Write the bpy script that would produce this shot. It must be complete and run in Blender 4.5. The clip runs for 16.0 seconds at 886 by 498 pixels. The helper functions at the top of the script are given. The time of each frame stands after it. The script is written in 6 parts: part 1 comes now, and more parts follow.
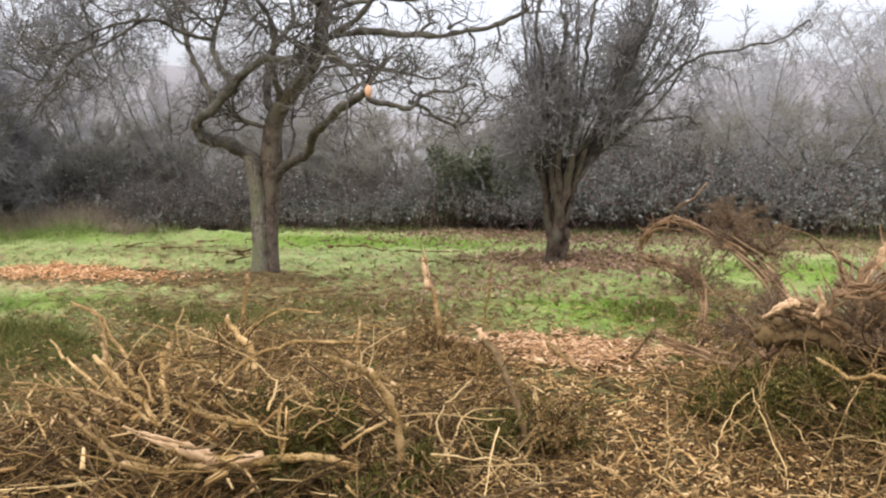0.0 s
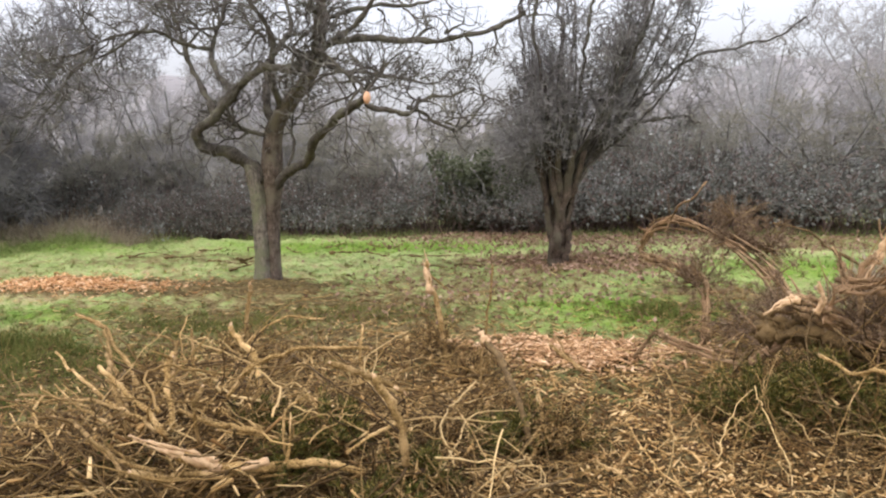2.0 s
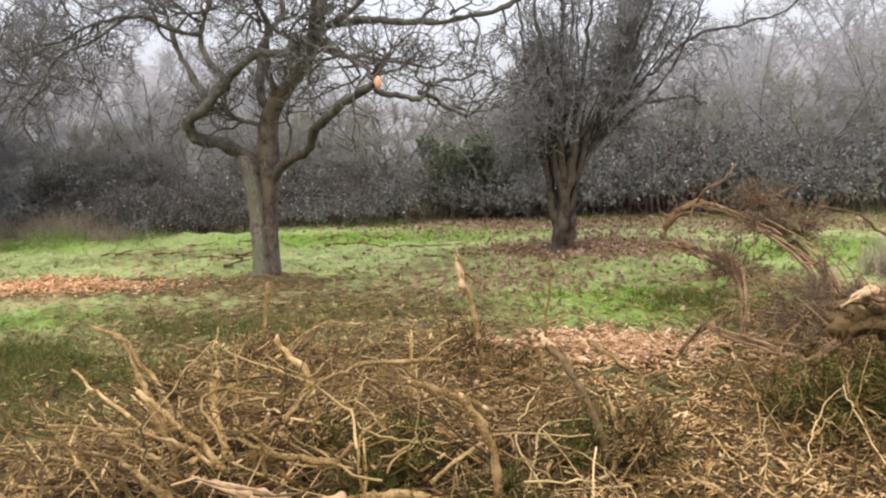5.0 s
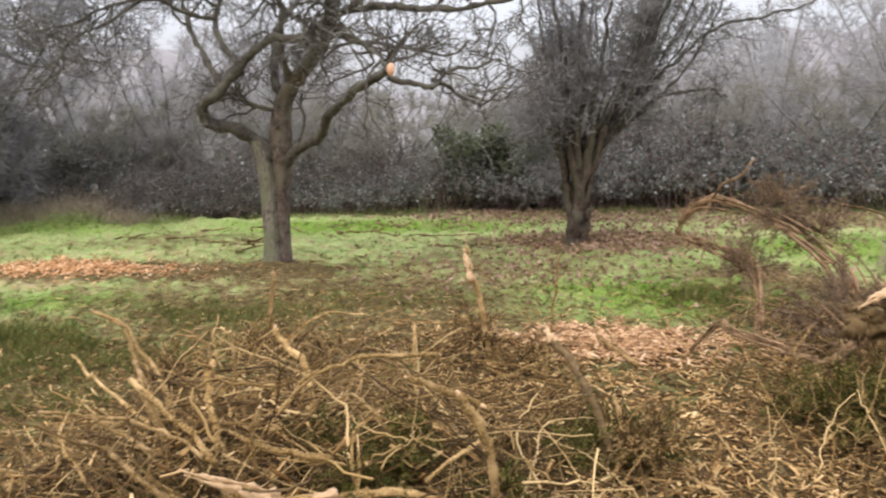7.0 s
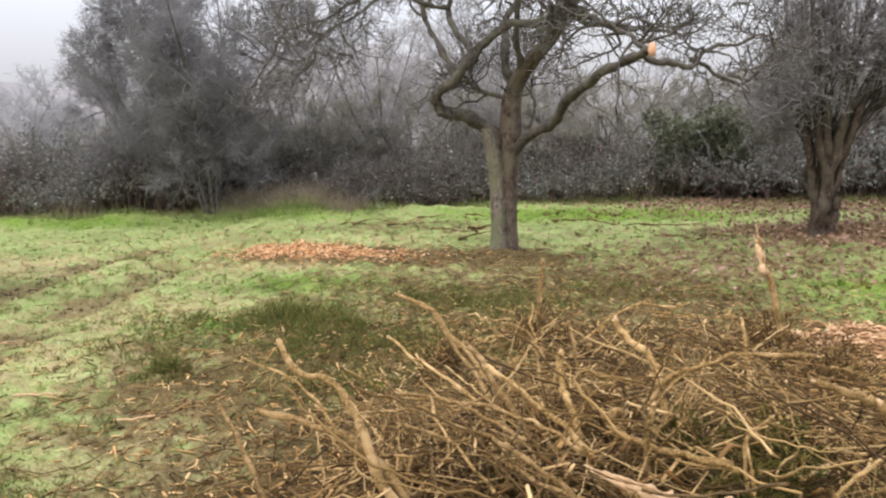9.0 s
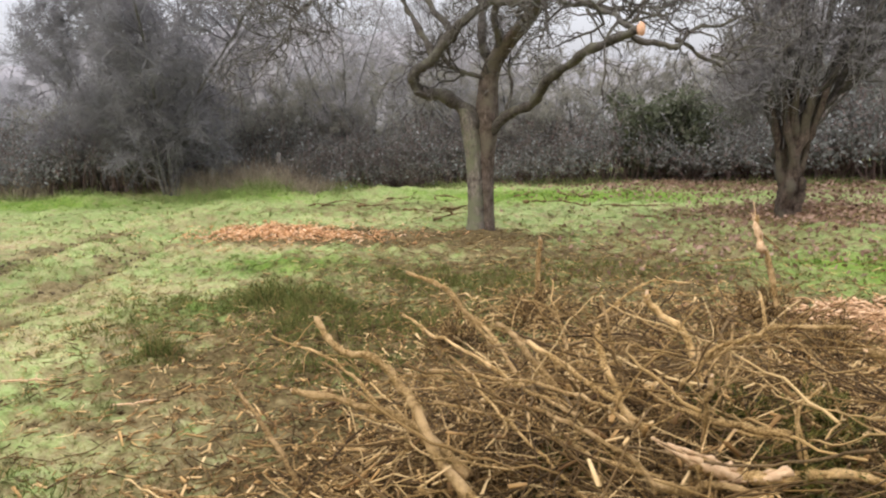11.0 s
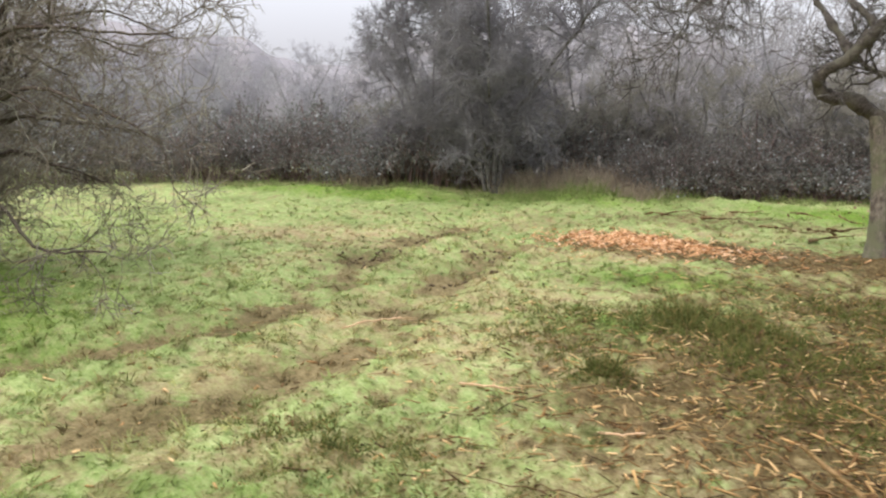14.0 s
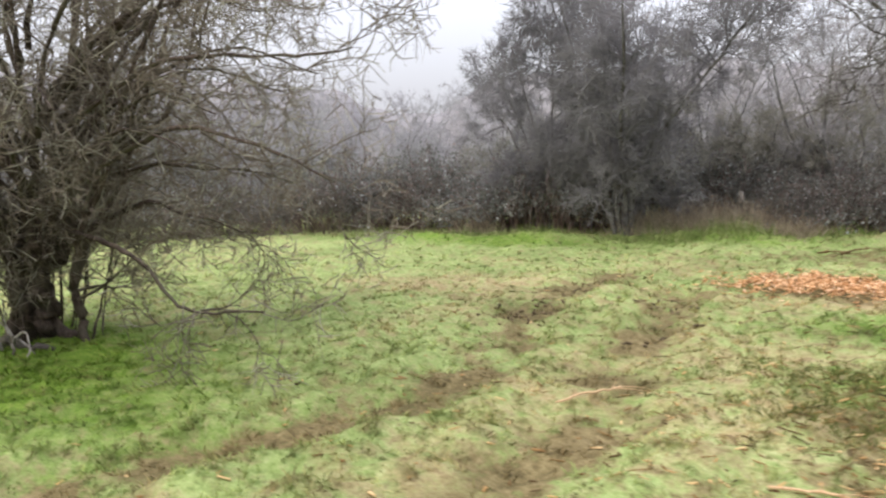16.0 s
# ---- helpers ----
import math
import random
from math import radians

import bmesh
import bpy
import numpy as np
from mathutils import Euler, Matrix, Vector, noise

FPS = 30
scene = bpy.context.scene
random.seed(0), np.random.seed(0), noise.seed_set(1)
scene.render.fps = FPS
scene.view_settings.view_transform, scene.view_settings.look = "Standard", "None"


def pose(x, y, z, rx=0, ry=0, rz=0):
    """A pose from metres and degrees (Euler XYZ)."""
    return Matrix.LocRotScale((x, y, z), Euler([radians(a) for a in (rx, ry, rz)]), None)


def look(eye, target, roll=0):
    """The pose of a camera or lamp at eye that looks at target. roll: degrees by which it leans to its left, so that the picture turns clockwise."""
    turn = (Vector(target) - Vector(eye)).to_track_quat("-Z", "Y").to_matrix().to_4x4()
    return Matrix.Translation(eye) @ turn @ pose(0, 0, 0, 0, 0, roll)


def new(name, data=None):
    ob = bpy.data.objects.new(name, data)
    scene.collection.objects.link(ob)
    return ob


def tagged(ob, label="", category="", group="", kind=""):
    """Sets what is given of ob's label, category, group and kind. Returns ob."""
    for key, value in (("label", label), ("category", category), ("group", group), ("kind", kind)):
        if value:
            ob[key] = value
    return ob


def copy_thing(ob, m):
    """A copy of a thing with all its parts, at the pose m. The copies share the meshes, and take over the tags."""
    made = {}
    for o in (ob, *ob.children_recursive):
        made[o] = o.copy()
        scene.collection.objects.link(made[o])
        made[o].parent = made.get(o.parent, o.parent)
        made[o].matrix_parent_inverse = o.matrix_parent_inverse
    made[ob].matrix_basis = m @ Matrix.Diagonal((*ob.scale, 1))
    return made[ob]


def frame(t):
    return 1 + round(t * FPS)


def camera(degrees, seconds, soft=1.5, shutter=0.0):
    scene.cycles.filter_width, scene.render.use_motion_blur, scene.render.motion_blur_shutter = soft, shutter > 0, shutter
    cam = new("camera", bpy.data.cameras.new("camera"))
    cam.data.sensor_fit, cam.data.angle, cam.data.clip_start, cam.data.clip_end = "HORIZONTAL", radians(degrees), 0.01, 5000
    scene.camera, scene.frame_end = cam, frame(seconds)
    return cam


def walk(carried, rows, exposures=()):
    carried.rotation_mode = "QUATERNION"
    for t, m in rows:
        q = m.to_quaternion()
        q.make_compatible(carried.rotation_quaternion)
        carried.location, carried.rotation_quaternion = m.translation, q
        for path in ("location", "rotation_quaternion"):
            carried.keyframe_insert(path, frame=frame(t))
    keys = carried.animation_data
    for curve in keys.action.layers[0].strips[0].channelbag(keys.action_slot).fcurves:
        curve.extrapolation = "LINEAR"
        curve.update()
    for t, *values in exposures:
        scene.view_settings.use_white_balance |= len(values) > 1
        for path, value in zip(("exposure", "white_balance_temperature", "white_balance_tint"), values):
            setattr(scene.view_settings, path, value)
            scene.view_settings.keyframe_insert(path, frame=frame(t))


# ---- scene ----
cam = camera(61.0, 16.0, soft=2.2, shutter=0.5)
PATH = [
    (0, (0.04, -0.187, 1.591), (-0.053, 1.796, 1.351), 0.2),
    (0.5, (0.047, -0.193, 1.589), (-0.058, 1.791, 1.353), -0.3),
    (1, (0.062, -0.197, 1.594), (-0.019, 1.787, 1.359), -0.7),
    (1.5, (0.06, -0.199, 1.593), (-0.026, 1.786, 1.359), -0.8),
    (2, (0.052, -0.207, 1.593), (-0.048, 1.777, 1.364), -1.0),
    (2.5, (0.058, -0.188, 1.586), (-0.003, 1.796, 1.346), -1.4),
    (3, (-0.004, -0.047, 1.583), (-0.091, 1.933, 1.312), -2.0),
    (3.5, (-0.124, 0.073, 1.599), (-0.3, 2.047, 1.332), -0.4),
    (4, (-0.331, 0.092, 1.609), (-0.457, 2.069, 1.333), -1.0),
    (4.5, (-0.413, 0.092, 1.626), (-0.466, 2.073, 1.354), -2.0),
    (4.7, (-0.404, 0.107, 1.625), (-0.439, 2.089, 1.356), -2.3),
    (6.8, (-0.315, 0.22, 1.623), (-0.358, 2.198, 1.332), -1.6),
    (7, (-0.328, 0.225, 1.621), (-0.404, 2.202, 1.325), -1.2),
    (7.5, (-0.456, 0.221, 1.612), (-0.615, 2.19, 1.304), -0.5),
    (8, (-0.702, 0.145, 1.608), (-1.004, 2.096, 1.284), -1.2),
    (8.5, (-0.892, 0.17, 1.592), (-1.35, 2.089, 1.266), -1.5),
    (9, (-1.071, 0.265, 1.616), (-1.594, 2.17, 1.303), -2.2),
    (9.2, (-1.125, 0.271, 1.613), (-1.622, 2.182, 1.3), -1.5),
    (11.3, (-1.5, 0.232, 1.573), (-1.894, 2.158, 1.204), -1.9),
    (11.5, (-1.575, 0.283, 1.565), (-2.093, 2.181, 1.208), -3.2),
    (12, (-1.803, 0.299, 1.6), (-2.544, 2.125, 1.257), -1.9),
    (12.5, (-2.047, 0.255, 1.591), (-2.875, 2.043, 1.252), -0.9),
    (13, (-2.325, 0.178, 1.61), (-3.223, 1.934, 1.275), -2.9),
    (13.5, (-2.584, 0.225, 1.576), (-3.534, 1.951, 1.233), -2.4),
    (14, (-2.904, 0.281, 1.593), (-3.907, 1.976, 1.249), -0.0),
    (14.5, (-3.241, 0.321, 1.582), (-4.302, 1.98, 1.236), -3.5),
    (15, (-3.536, 0.468, 1.546), (-4.585, 2.14, 1.219), -3.2),
    (15.5, (-3.846, 0.644, 1.507), (-4.986, 2.268, 1.255), -0.8),
    (16, (-4.242, 0.684, 1.463), (-5.427, 2.281, 1.248), -2.2),
]
walk(cam, [(t, look(eye, target, roll)) for t, eye, target, roll in PATH])

# ---- world, sun, exposure ----
world = bpy.data.worlds.new("overcast_sky")
scene.world = world
world.use_nodes = True
wt = world.node_tree
wt.nodes.clear()
SUN_ELEVATION, SUN_ROTATION = radians(38), radians(200)
w_sky = wt.nodes.new("ShaderNodeTexSky")
w_sky.sky_type = "NISHITA"
w_sky.sun_disc = False
w_sky.sun_elevation, w_sky.sun_rotation = SUN_ELEVATION, SUN_ROTATION
w_sky.dust_density, w_sky.air_density = 6.0, 1.5
w_co = wt.nodes.new("ShaderNodeTexCoord")
w_sep = wt.nodes.new("ShaderNodeSeparateXYZ")
w_map = wt.nodes.new("ShaderNodeMapRange")
w_map.inputs["From Min"].default_value, w_map.inputs["From Max"].default_value = 0.0, 1.0
w_map.inputs["To Min"].default_value, w_map.inputs["To Max"].default_value = 0.47, 2.75
w_cloud = wt.nodes.new("ShaderNodeMix")
w_cloud.data_type = "RGBA"
w_cloud.blend_type = "MULTIPLY"
w_cloud.inputs[0].default_value = 1.0
w_cloud.inputs[6].default_value = (0.99, 0.99, 1.105, 1)
w_bg_cloud = wt.nodes.new("ShaderNodeBackground")
w_bg_sky = wt.nodes.new("ShaderNodeBackground")
w_bg_sky.inputs["Strength"].default_value = 0.05
w_bg_cloud.inputs["Strength"].default_value = 1.0
w_add = wt.nodes.new("ShaderNodeAddShader")
w_out = wt.nodes.new("ShaderNodeOutputWorld")
wt.links.new(w_co.outputs["Generated"], w_sep.inputs[0])
wt.links.new(w_sep.outputs["Z"], w_map.inputs["Value"])
wt.links.new(w_map.outputs[0], w_cloud.inputs[7])
wt.links.new(w_cloud.outputs[2], w_bg_cloud.inputs["Color"])
wt.links.new(w_sky.outputs[0], w_bg_sky.inputs["Color"])
wt.links.new(w_bg_cloud.outputs[0], w_add.inputs[0])
wt.links.new(w_bg_sky.outputs[0], w_add.inputs[1])
wt.links.new(w_add.outputs[0], w_out.inputs[0])

sun_data = bpy.data.lights.new("sun", "SUN")
sun_data.energy, sun_data.angle, sun_data.color = 0.9, radians(30), (1.0, 0.96, 0.9)
sun = new("sun", sun_data)
sun.matrix_world = look((0, 0, 30), (8, 12, 10))
scene.view_settings.exposure = 0.0

rng = np.random.default_rng(7)


# ---- materials ----
def nodes_of(name, rough=0.8, spec=0.3):
    mat = bpy.data.materials.new(name)
    mat.use_nodes = True
    nt = mat.node_tree
    bsdf = nt.nodes["Principled BSDF"]
    bsdf.inputs["Roughness"].default_value = rough
    bsdf.inputs["Specular IOR Level"].default_value = spec
    return mat, nt, bsdf


def link(nt, a, b):
    nt.links.new(a, b)


def noise_of(nt, scale, detail=4.0, rough=0.6, stretch=None):
    co = nt.nodes.new("ShaderNodeTexCoord")
    tex = nt.nodes.new("ShaderNodeTexNoise")
    tex.inputs["Scale"].default_value, tex.inputs["Detail"].default_value, tex.inputs["Roughness"].default_value = scale, detail, rough
    if stretch:
        mp = nt.nodes.new("ShaderNodeMapping")
        mp.inputs["Scale"].default_value = stretch
        link(nt, co.outputs["Object"], mp.inputs[0])
        link(nt, mp.outputs[0], tex.inputs["Vector"])
    else:
        link(nt, co.outputs["Object"], tex.inputs["Vector"])
    return tex.outputs["Fac"]


def ramp(nt, fac, stops):
    r = nt.nodes.new("ShaderNodeValToRGB")
    el = r.color_ramp.elements
    el[0].position, el[0].color = stops[0][0], (*stops[0][1], 1)
    el[1].position, el[1].color = stops[-1][0], (*stops[-1][1], 1)
    for p, c in stops[1:-1]:
        e = el.new(p)
        e.color = (*c, 1)
    link(nt, fac, r.inputs[0])
    return r.outputs[0]


def mixed(nt, fac, a, b, mode="MIX"):
    m = nt.nodes.new("ShaderNodeMix")
    m.data_type, m.blend_type = "RGBA", mode
    for value, socket in ((fac, m.inputs[0]), (a, m.inputs[6]), (b, m.inputs[7])):
        if isinstance(value, (int, float)):
            socket.default_value = value
        elif isinstance(value, tuple):
            socket.default_value = (*value, 1)
        else:
            link(nt, value, socket)
    return m.outputs[2]


def bumped(nt, bsdf, fac, strength=0.4, distance=0.01):
    b = nt.nodes.new("ShaderNodeBump")
    b.inputs["Strength"].default_value, b.inputs["Distance"].default_value = strength, distance
    link(nt, fac, b.inputs["Height"])
    link(nt, b.outputs[0], bsdf.inputs["Normal"])


def island(nt):
    return nt.nodes.new("ShaderNodeNewGeometry").outputs["Random Per Island"]


def per_object(nt):
    return nt.nodes.new("ShaderNodeObjectInfo").outputs["Random"]


def attribute(nt, name):
    a = nt.nodes.new("ShaderNodeAttribute")
    a.attribute_name = name
    return a.outputs["Fac"]


def bark_material(name, dark, mid, light, moss=None, scale=9.0, stretch=(1, 1, 0.25)):
    mat, nt, bsdf = nodes_of(name, 0.88, 0.2)
    fine = noise_of(nt, scale * 5, 5, 0.7, stretch)
    col = ramp(nt, fine, [(0.3, dark), (0.52, mid), (0.75, light)])
    patch = noise_of(nt, scale * 0.9, 4, 0.7)
    col = mixed(nt, 1.0, col, ramp(nt, patch, [(0.38, (0.5, 0.47, 0.44)), (0.52, (1, 1, 1)), (0.66, (1.35, 1.36, 1.32))]), "MULTIPLY")
    if moss:
        big = noise_of(nt, scale * 0.35, 4, 0.65)
        f = ramp(nt, big, [(0.46, (0, 0, 0)), (0.62, (1, 1, 1))])
        col = mixed(nt, f, col, moss)
    link(nt, col, bsdf.inputs["Base Color"])
    bumped(nt, bsdf, fine, 0.7, 0.012)
    return mat


def see_through(nt, bsdf, col, share):
    """Thin leaf or twig stuff: some of the light comes through from behind. On twigs and brambles it also stands in for
    mist that evens out the shade.
    """
    link(nt, col, bsdf.inputs["Base Color"])
    back = nt.nodes.new("ShaderNodeBsdfTranslucent")
    link(nt, col, back.inputs["Color"])
    mix = nt.nodes.new("ShaderNodeMixShader")
    mix.inputs[0].default_value = share
    link(nt, bsdf.outputs[0], mix.inputs[1])
    link(nt, back.outputs[0], mix.inputs[2])
    link(nt, mix.outputs[0], nt.nodes["Material Output"].inputs["Surface"])


def twig_material(name, stops, rough=0.85, thin=0.0):
    """Small stems: hue by piece, with blotches over the crown."""
    mat, nt, bsdf = nodes_of(name, rough, 0.25)
    col = ramp(nt, island(nt), stops)
    blot = noise_of(nt, 1.1, 3, 0.6)
    col = mixed(nt, ramp(nt, blot, [(0.35, (0.7, 0.7, 0.7)), (0.65, (1, 1, 1))]), (0.0, 0.0, 0.0), col)
    if thin:
        see_through(nt, bsdf, col, thin)
    else:
        link(nt, col, bsdf.inputs["Base Color"])
    return mat


def leaf_material(name, stops, rough=0.4, spec=0.5, thin=0.0):
    mat, nt, bsdf = nodes_of(name, rough, spec)
    col = ramp(nt, island(nt), stops)
    if thin:
        see_through(nt, bsdf, col, thin)
    else:
        link(nt, col, bsdf.inputs["Base Color"])
    return mat


M_TRUNK = bark_material("grey_mossy_bark", (0.07, 0.058, 0.047), (0.18, 0.158, 0.128), (0.34, 0.31, 0.26), (0.16, 0.165, 0.1))
M_TRUNK_DARK = bark_material("dark_furrowed_bark", (0.034, 0.025, 0.02), (0.09, 0.067, 0.053), (0.18, 0.142, 0.112), (0.09, 0.08, 0.055))
M_LIMB = bark_material("lichen_limb_bark", (0.034, 0.028, 0.025), (0.09, 0.079, 0.068), (0.21, 0.19, 0.165), (0.13, 0.122, 0.09), scale=14, stretch=(1, 1, 1))
M_TWIG = twig_material("grey_brown_twigs", [(0.0, (0.075, 0.065, 0.06)), (0.5, (0.13, 0.115, 0.10)), (1.0, (0.25, 0.24, 0.21))])
# hawthorn twigs lightened to a hazy grey in place of mist
M_TWIG_HAWTHORN = twig_material("mist_greyed_hawthorn_twigs", [(0.0, (0.172, 0.158, 0.152)), (0.5, (0.258, 0.242, 0.236)), (1.0, (0.376, 0.36, 0.349))], 0.9, 0.4)
M_TWIG_BUSH = twig_material("lichened_thorn_twigs", [(0.0, (0.17, 0.138, 0.104)), (0.55, (0.265, 0.225, 0.175)), (0.88, (0.36, 0.335, 0.255)), (1.0, (0.56, 0.54, 0.42))], 0.9, 0.5)
# wood-edge and scrub twigs: mist is painted in as a pale base colour
M_TWIG_WOOD = twig_material("mist_paled_wood_twigs", [(0.0, (0.382, 0.359, 0.351)), (0.5, (0.427, 0.402, 0.394)), (1.0, (0.473, 0.447, 0.44))], 0.95, 0.5)
M_TWIG_SCRUB = twig_material("mist_paled_olive_twigs", [(0.0, (0.302, 0.285, 0.237)), (0.5, (0.353, 0.334, 0.282)), (1.0, (0.405, 0.383, 0.327))], 0.95, 0.5)
# tall thorn tree: the grey puts mist into the twig colour
M_TWIG_TALL = twig_material("haze_greyed_thorn_twigs", [(0.0, (0.235, 0.225, 0.227)), (0.5, (0.27, 0.259, 0.262)), (1.0, (0.305, 0.294, 0.298))], 0.95, 0.5)
M_TRUNK_BROWN = bark_material("grey_brown_bark", (0.05, 0.037, 0.03), (0.13, 0.1, 0.08), (0.235, 0.195, 0.16), (0.15, 0.13, 0.095))
# far twigs paled so the colour stands in for mist
M_TWIG_FAR = twig_material("mist_paled_far_twigs", [(0.0, (0.429, 0.42, 0.427)), (0.5, (0.473, 0.462, 0.471)), (1.0, (0.517, 0.506, 0.517))], 0.95, 0.5)
# bramble leaves: palest stop paints leaf glints, all tones lifted for mist
M_BRAMBLE = leaf_material("bramble_leaf", [(0.0, (0.107, 0.101, 0.0858)), (0.5, (0.143, 0.137, 0.117)), (0.76, (0.176, 0.169, 0.148)), (0.87, (0.195, 0.133, 0.114)), (0.965, (0.22, 0.222, 0.205)), (1.0, (0.62, 0.65, 0.63))], 0.8, 0.12, 0.45)
M_BRAMBLE_PALE = leaf_material("grey_green_bramble_leaf", [(0.0, (0.135, 0.135, 0.119)), (0.5, (0.196, 0.2, 0.177)), (0.76, (0.243, 0.251, 0.227)), (0.86, (0.223, 0.162, 0.142)), (0.95, (0.29, 0.303, 0.283)), (1.0, (0.52, 0.545, 0.53))], 0.8, 0.12, 0.45)
M_CANE = twig_material("bramble_canes", [(0.0, (0.1, 0.066, 0.056)), (0.6, (0.16, 0.108, 0.092)), (1.0, (0.25, 0.19, 0.165))])
M_IVY = leaf_material("evergreen_leaf", [(0.0, (0.072, 0.08, 0.047)), (0.6, (0.11, 0.12, 0.073)), (1.0, (0.16, 0.168, 0.117))], 0.8, 0.12, 0.4)
M_GORSE = leaf_material("gorse_needles", [(0.0, (0.026, 0.027, 0.004)), (0.55, (0.072, 0.074, 0.011)), (0.8, (0.15, 0.135, 0.028)), (1.0, (0.29, 0.2, 0.07))], 0.65, 0.2)
M_DEADTWIG = twig_material("dead_gorse_twigs", [(0.0, (0.13, 0.084, 0.05)), (0.6, (0.23, 0.155, 0.098)), (1.0, (0.38, 0.28, 0.19))], 0.85, 0.3)
M_HEATH = leaf_material("heath_sprigs", [(0.0, (0.06, 0.075, 0.019)), (0.45, (0.105, 0.128, 0.03)), (0.75, (0.165, 0.172, 0.05)), (1.0, (0.27, 0.19, 0.078))], 0.8, 0.15, 0.3)
M_RANK = leaf_material("rank_bank_grass", [(0.0, (0.09, 0.12, 0.03)), (0.5, (0.16, 0.215, 0.06)), (0.85, (0.24, 0.28, 0.1)), (1.0, (0.36, 0.31, 0.16))], 0.75, 0.2)
# dark ends of these two ramps also paint shade in the heaps' gaps
M_BRASH = twig_material("brown_brash_twigs", [(0.0, (0.048, 0.027, 0.009)), (0.42, (0.13, 0.077, 0.026)), (0.76, (0.3, 0.186, 0.066)), (1.0, (0.74, 0.53, 0.25))])
M_STRAW = leaf_material("shredded_wood_litter", [(0.0, (0.045, 0.023, 0.008)), (0.35, (0.18, 0.098, 0.034)), (0.7, (0.47, 0.29, 0.112)), (1.0, (0.7, 0.5, 0.25))], 0.85, 0.2)
M_CHIPS = leaf_material("orange_wood_chips", [(0.0, (0.33, 0.16, 0.065)), (0.4, (0.58, 0.315, 0.14)), (0.8, (0.74, 0.46, 0.24)), (1.0, (0.84, 0.62, 0.41))], 0.85, 0.2)
M_TANCHIPS = leaf_material("tan_wood_chips", [(0.0, (0.24, 0.13, 0.06)), (0.4, (0.42, 0.25, 0.125)), (0.8, (0.58, 0.37, 0.205)), (1.0, (0.7, 0.5, 0.32))], 0.85, 0.2)
M_DEADLEAF = leaf_material("russet_leaf_litter", [(0.0, (0.14, 0.085, 0.055)), (0.5, (0.25, 0.155, 0.105)), (1.0, (0.38, 0.26, 0.19))], 0.8, 0.25)
M_CLOD = leaf_material("dark_peat_clods", [(0.0, (0.07, 0.05, 0.028)), (0.6, (0.12, 0.088, 0.048)), (1.0, (0.19, 0.145, 0.08))], 0.9, 0.2)
M_DRYGRASS = leaf_material("dry_bracken", [(0.0, (0.22, 0.175, 0.12)), (0.6, (0.34, 0.28, 0.2)), (1.0, (0.45, 0.39, 0.29))], 0.85, 0.2)


def stick_material():
    mat, nt, bsdf = nodes_of("peeling_branch_bark", 0.9, 0.15)
    fine = noise_of(nt, 90, 5, 0.75)
    col = ramp(nt, fine, [(0.34, (0.075, 0.044, 0.016)), (0.5, (0.285, 0.185, 0.074)), (0.68, (0.54, 0.38, 0.18))])
    pale = noise_of(nt, 9, 3, 0.6)
    col = mixed(nt, ramp(nt, pale, [(0.5, (0, 0, 0)), (0.66, (1, 1, 1))]), col, (0.54, 0.375, 0.19))
    hue = ramp(nt, per_object(nt), [(0.0, (0.7, 0.66, 0.6)), (0.45, (1.05, 1.02, 0.96)), (1.0, (1.45, 1.41, 1.3))])
    col = mixed(nt, 1.0, col, hue, "MULTIPLY")
    link(nt, col, bsdf.inputs["Base Color"])
    bumped(nt, bsdf, fine, 1.0, 0.014)
    return mat


def fresh_material(name, a, b):
    mat, nt, bsdf = nodes_of(name, 0.7, 0.3)
    grain = noise_of(nt, 45, 4, 0.6, (1, 1, 1))
    link(nt, ramp(nt, grain, [(0.3, a), (0.7, b)]), bsdf.inputs["Base Color"])
    bumped(nt, bsdf, grain, 0.5, 0.004)
    return mat


M_STICK = stick_material()
M_FRESH = fresh_material("torn_pale_wood", (0.42, 0.26, 0.13), (0.63, 0.44, 0.26))
M_CUT = fresh_material("orange_saw_cut", (0.58, 0.3, 0.17), (0.7, 0.44, 0.28))
M_ROOT = bark_material("rough_root_bark", (0.065, 0.038, 0.02), (0.24, 0.155, 0.083), (0.45, 0.32, 0.185), (0.32, 0.2, 0.11), scale=12, stretch=(1, 1, 1))
# stem bark of the wood edge, lightened in place of mist
M_WOODSTEM = bark_material("mist_paled_wood_bark", (0.19, 0.185, 0.18), (0.24, 0.235, 0.228), (0.29, 0.283, 0.275))
# far stems paled likewise, mist painted into the bark colour
M_FARSTEM = bark_material("mist_paled_far_bark", (0.26, 0.258, 0.262), (0.3, 0.298, 0.302), (0.34, 0.338, 0.342))
M_THORNBARK = bark_material("grey_black_bark", (0.035, 0.03, 0.028), (0.085, 0.074, 0.07), (0.18, 0.165, 0.155), (0.09, 0.085, 0.065), scale=16)
# darker brown bark for part of the sticks and a stump end
M_DARKBRANCH = bark_material("dark_brown_bark", (0.05, 0.031, 0.014), (0.145, 0.095, 0.043), (0.28, 0.195, 0.1), (0.2, 0.132, 0.06), scale=24, stretch=(1, 1, 1))
# its stems greyed to match, haze put into the bark
M_TALLSTEM = bark_material("haze_greyed_stem_bark", (0.12, 0.114, 0.11), (0.17, 0.161, 0.156), (0.22, 0.21, 0.204))
M_POST = bark_material("weathered_post", (0.16, 0.15, 0.13), (0.26, 0.24, 0.21), (0.4, 0.38, 0.34))


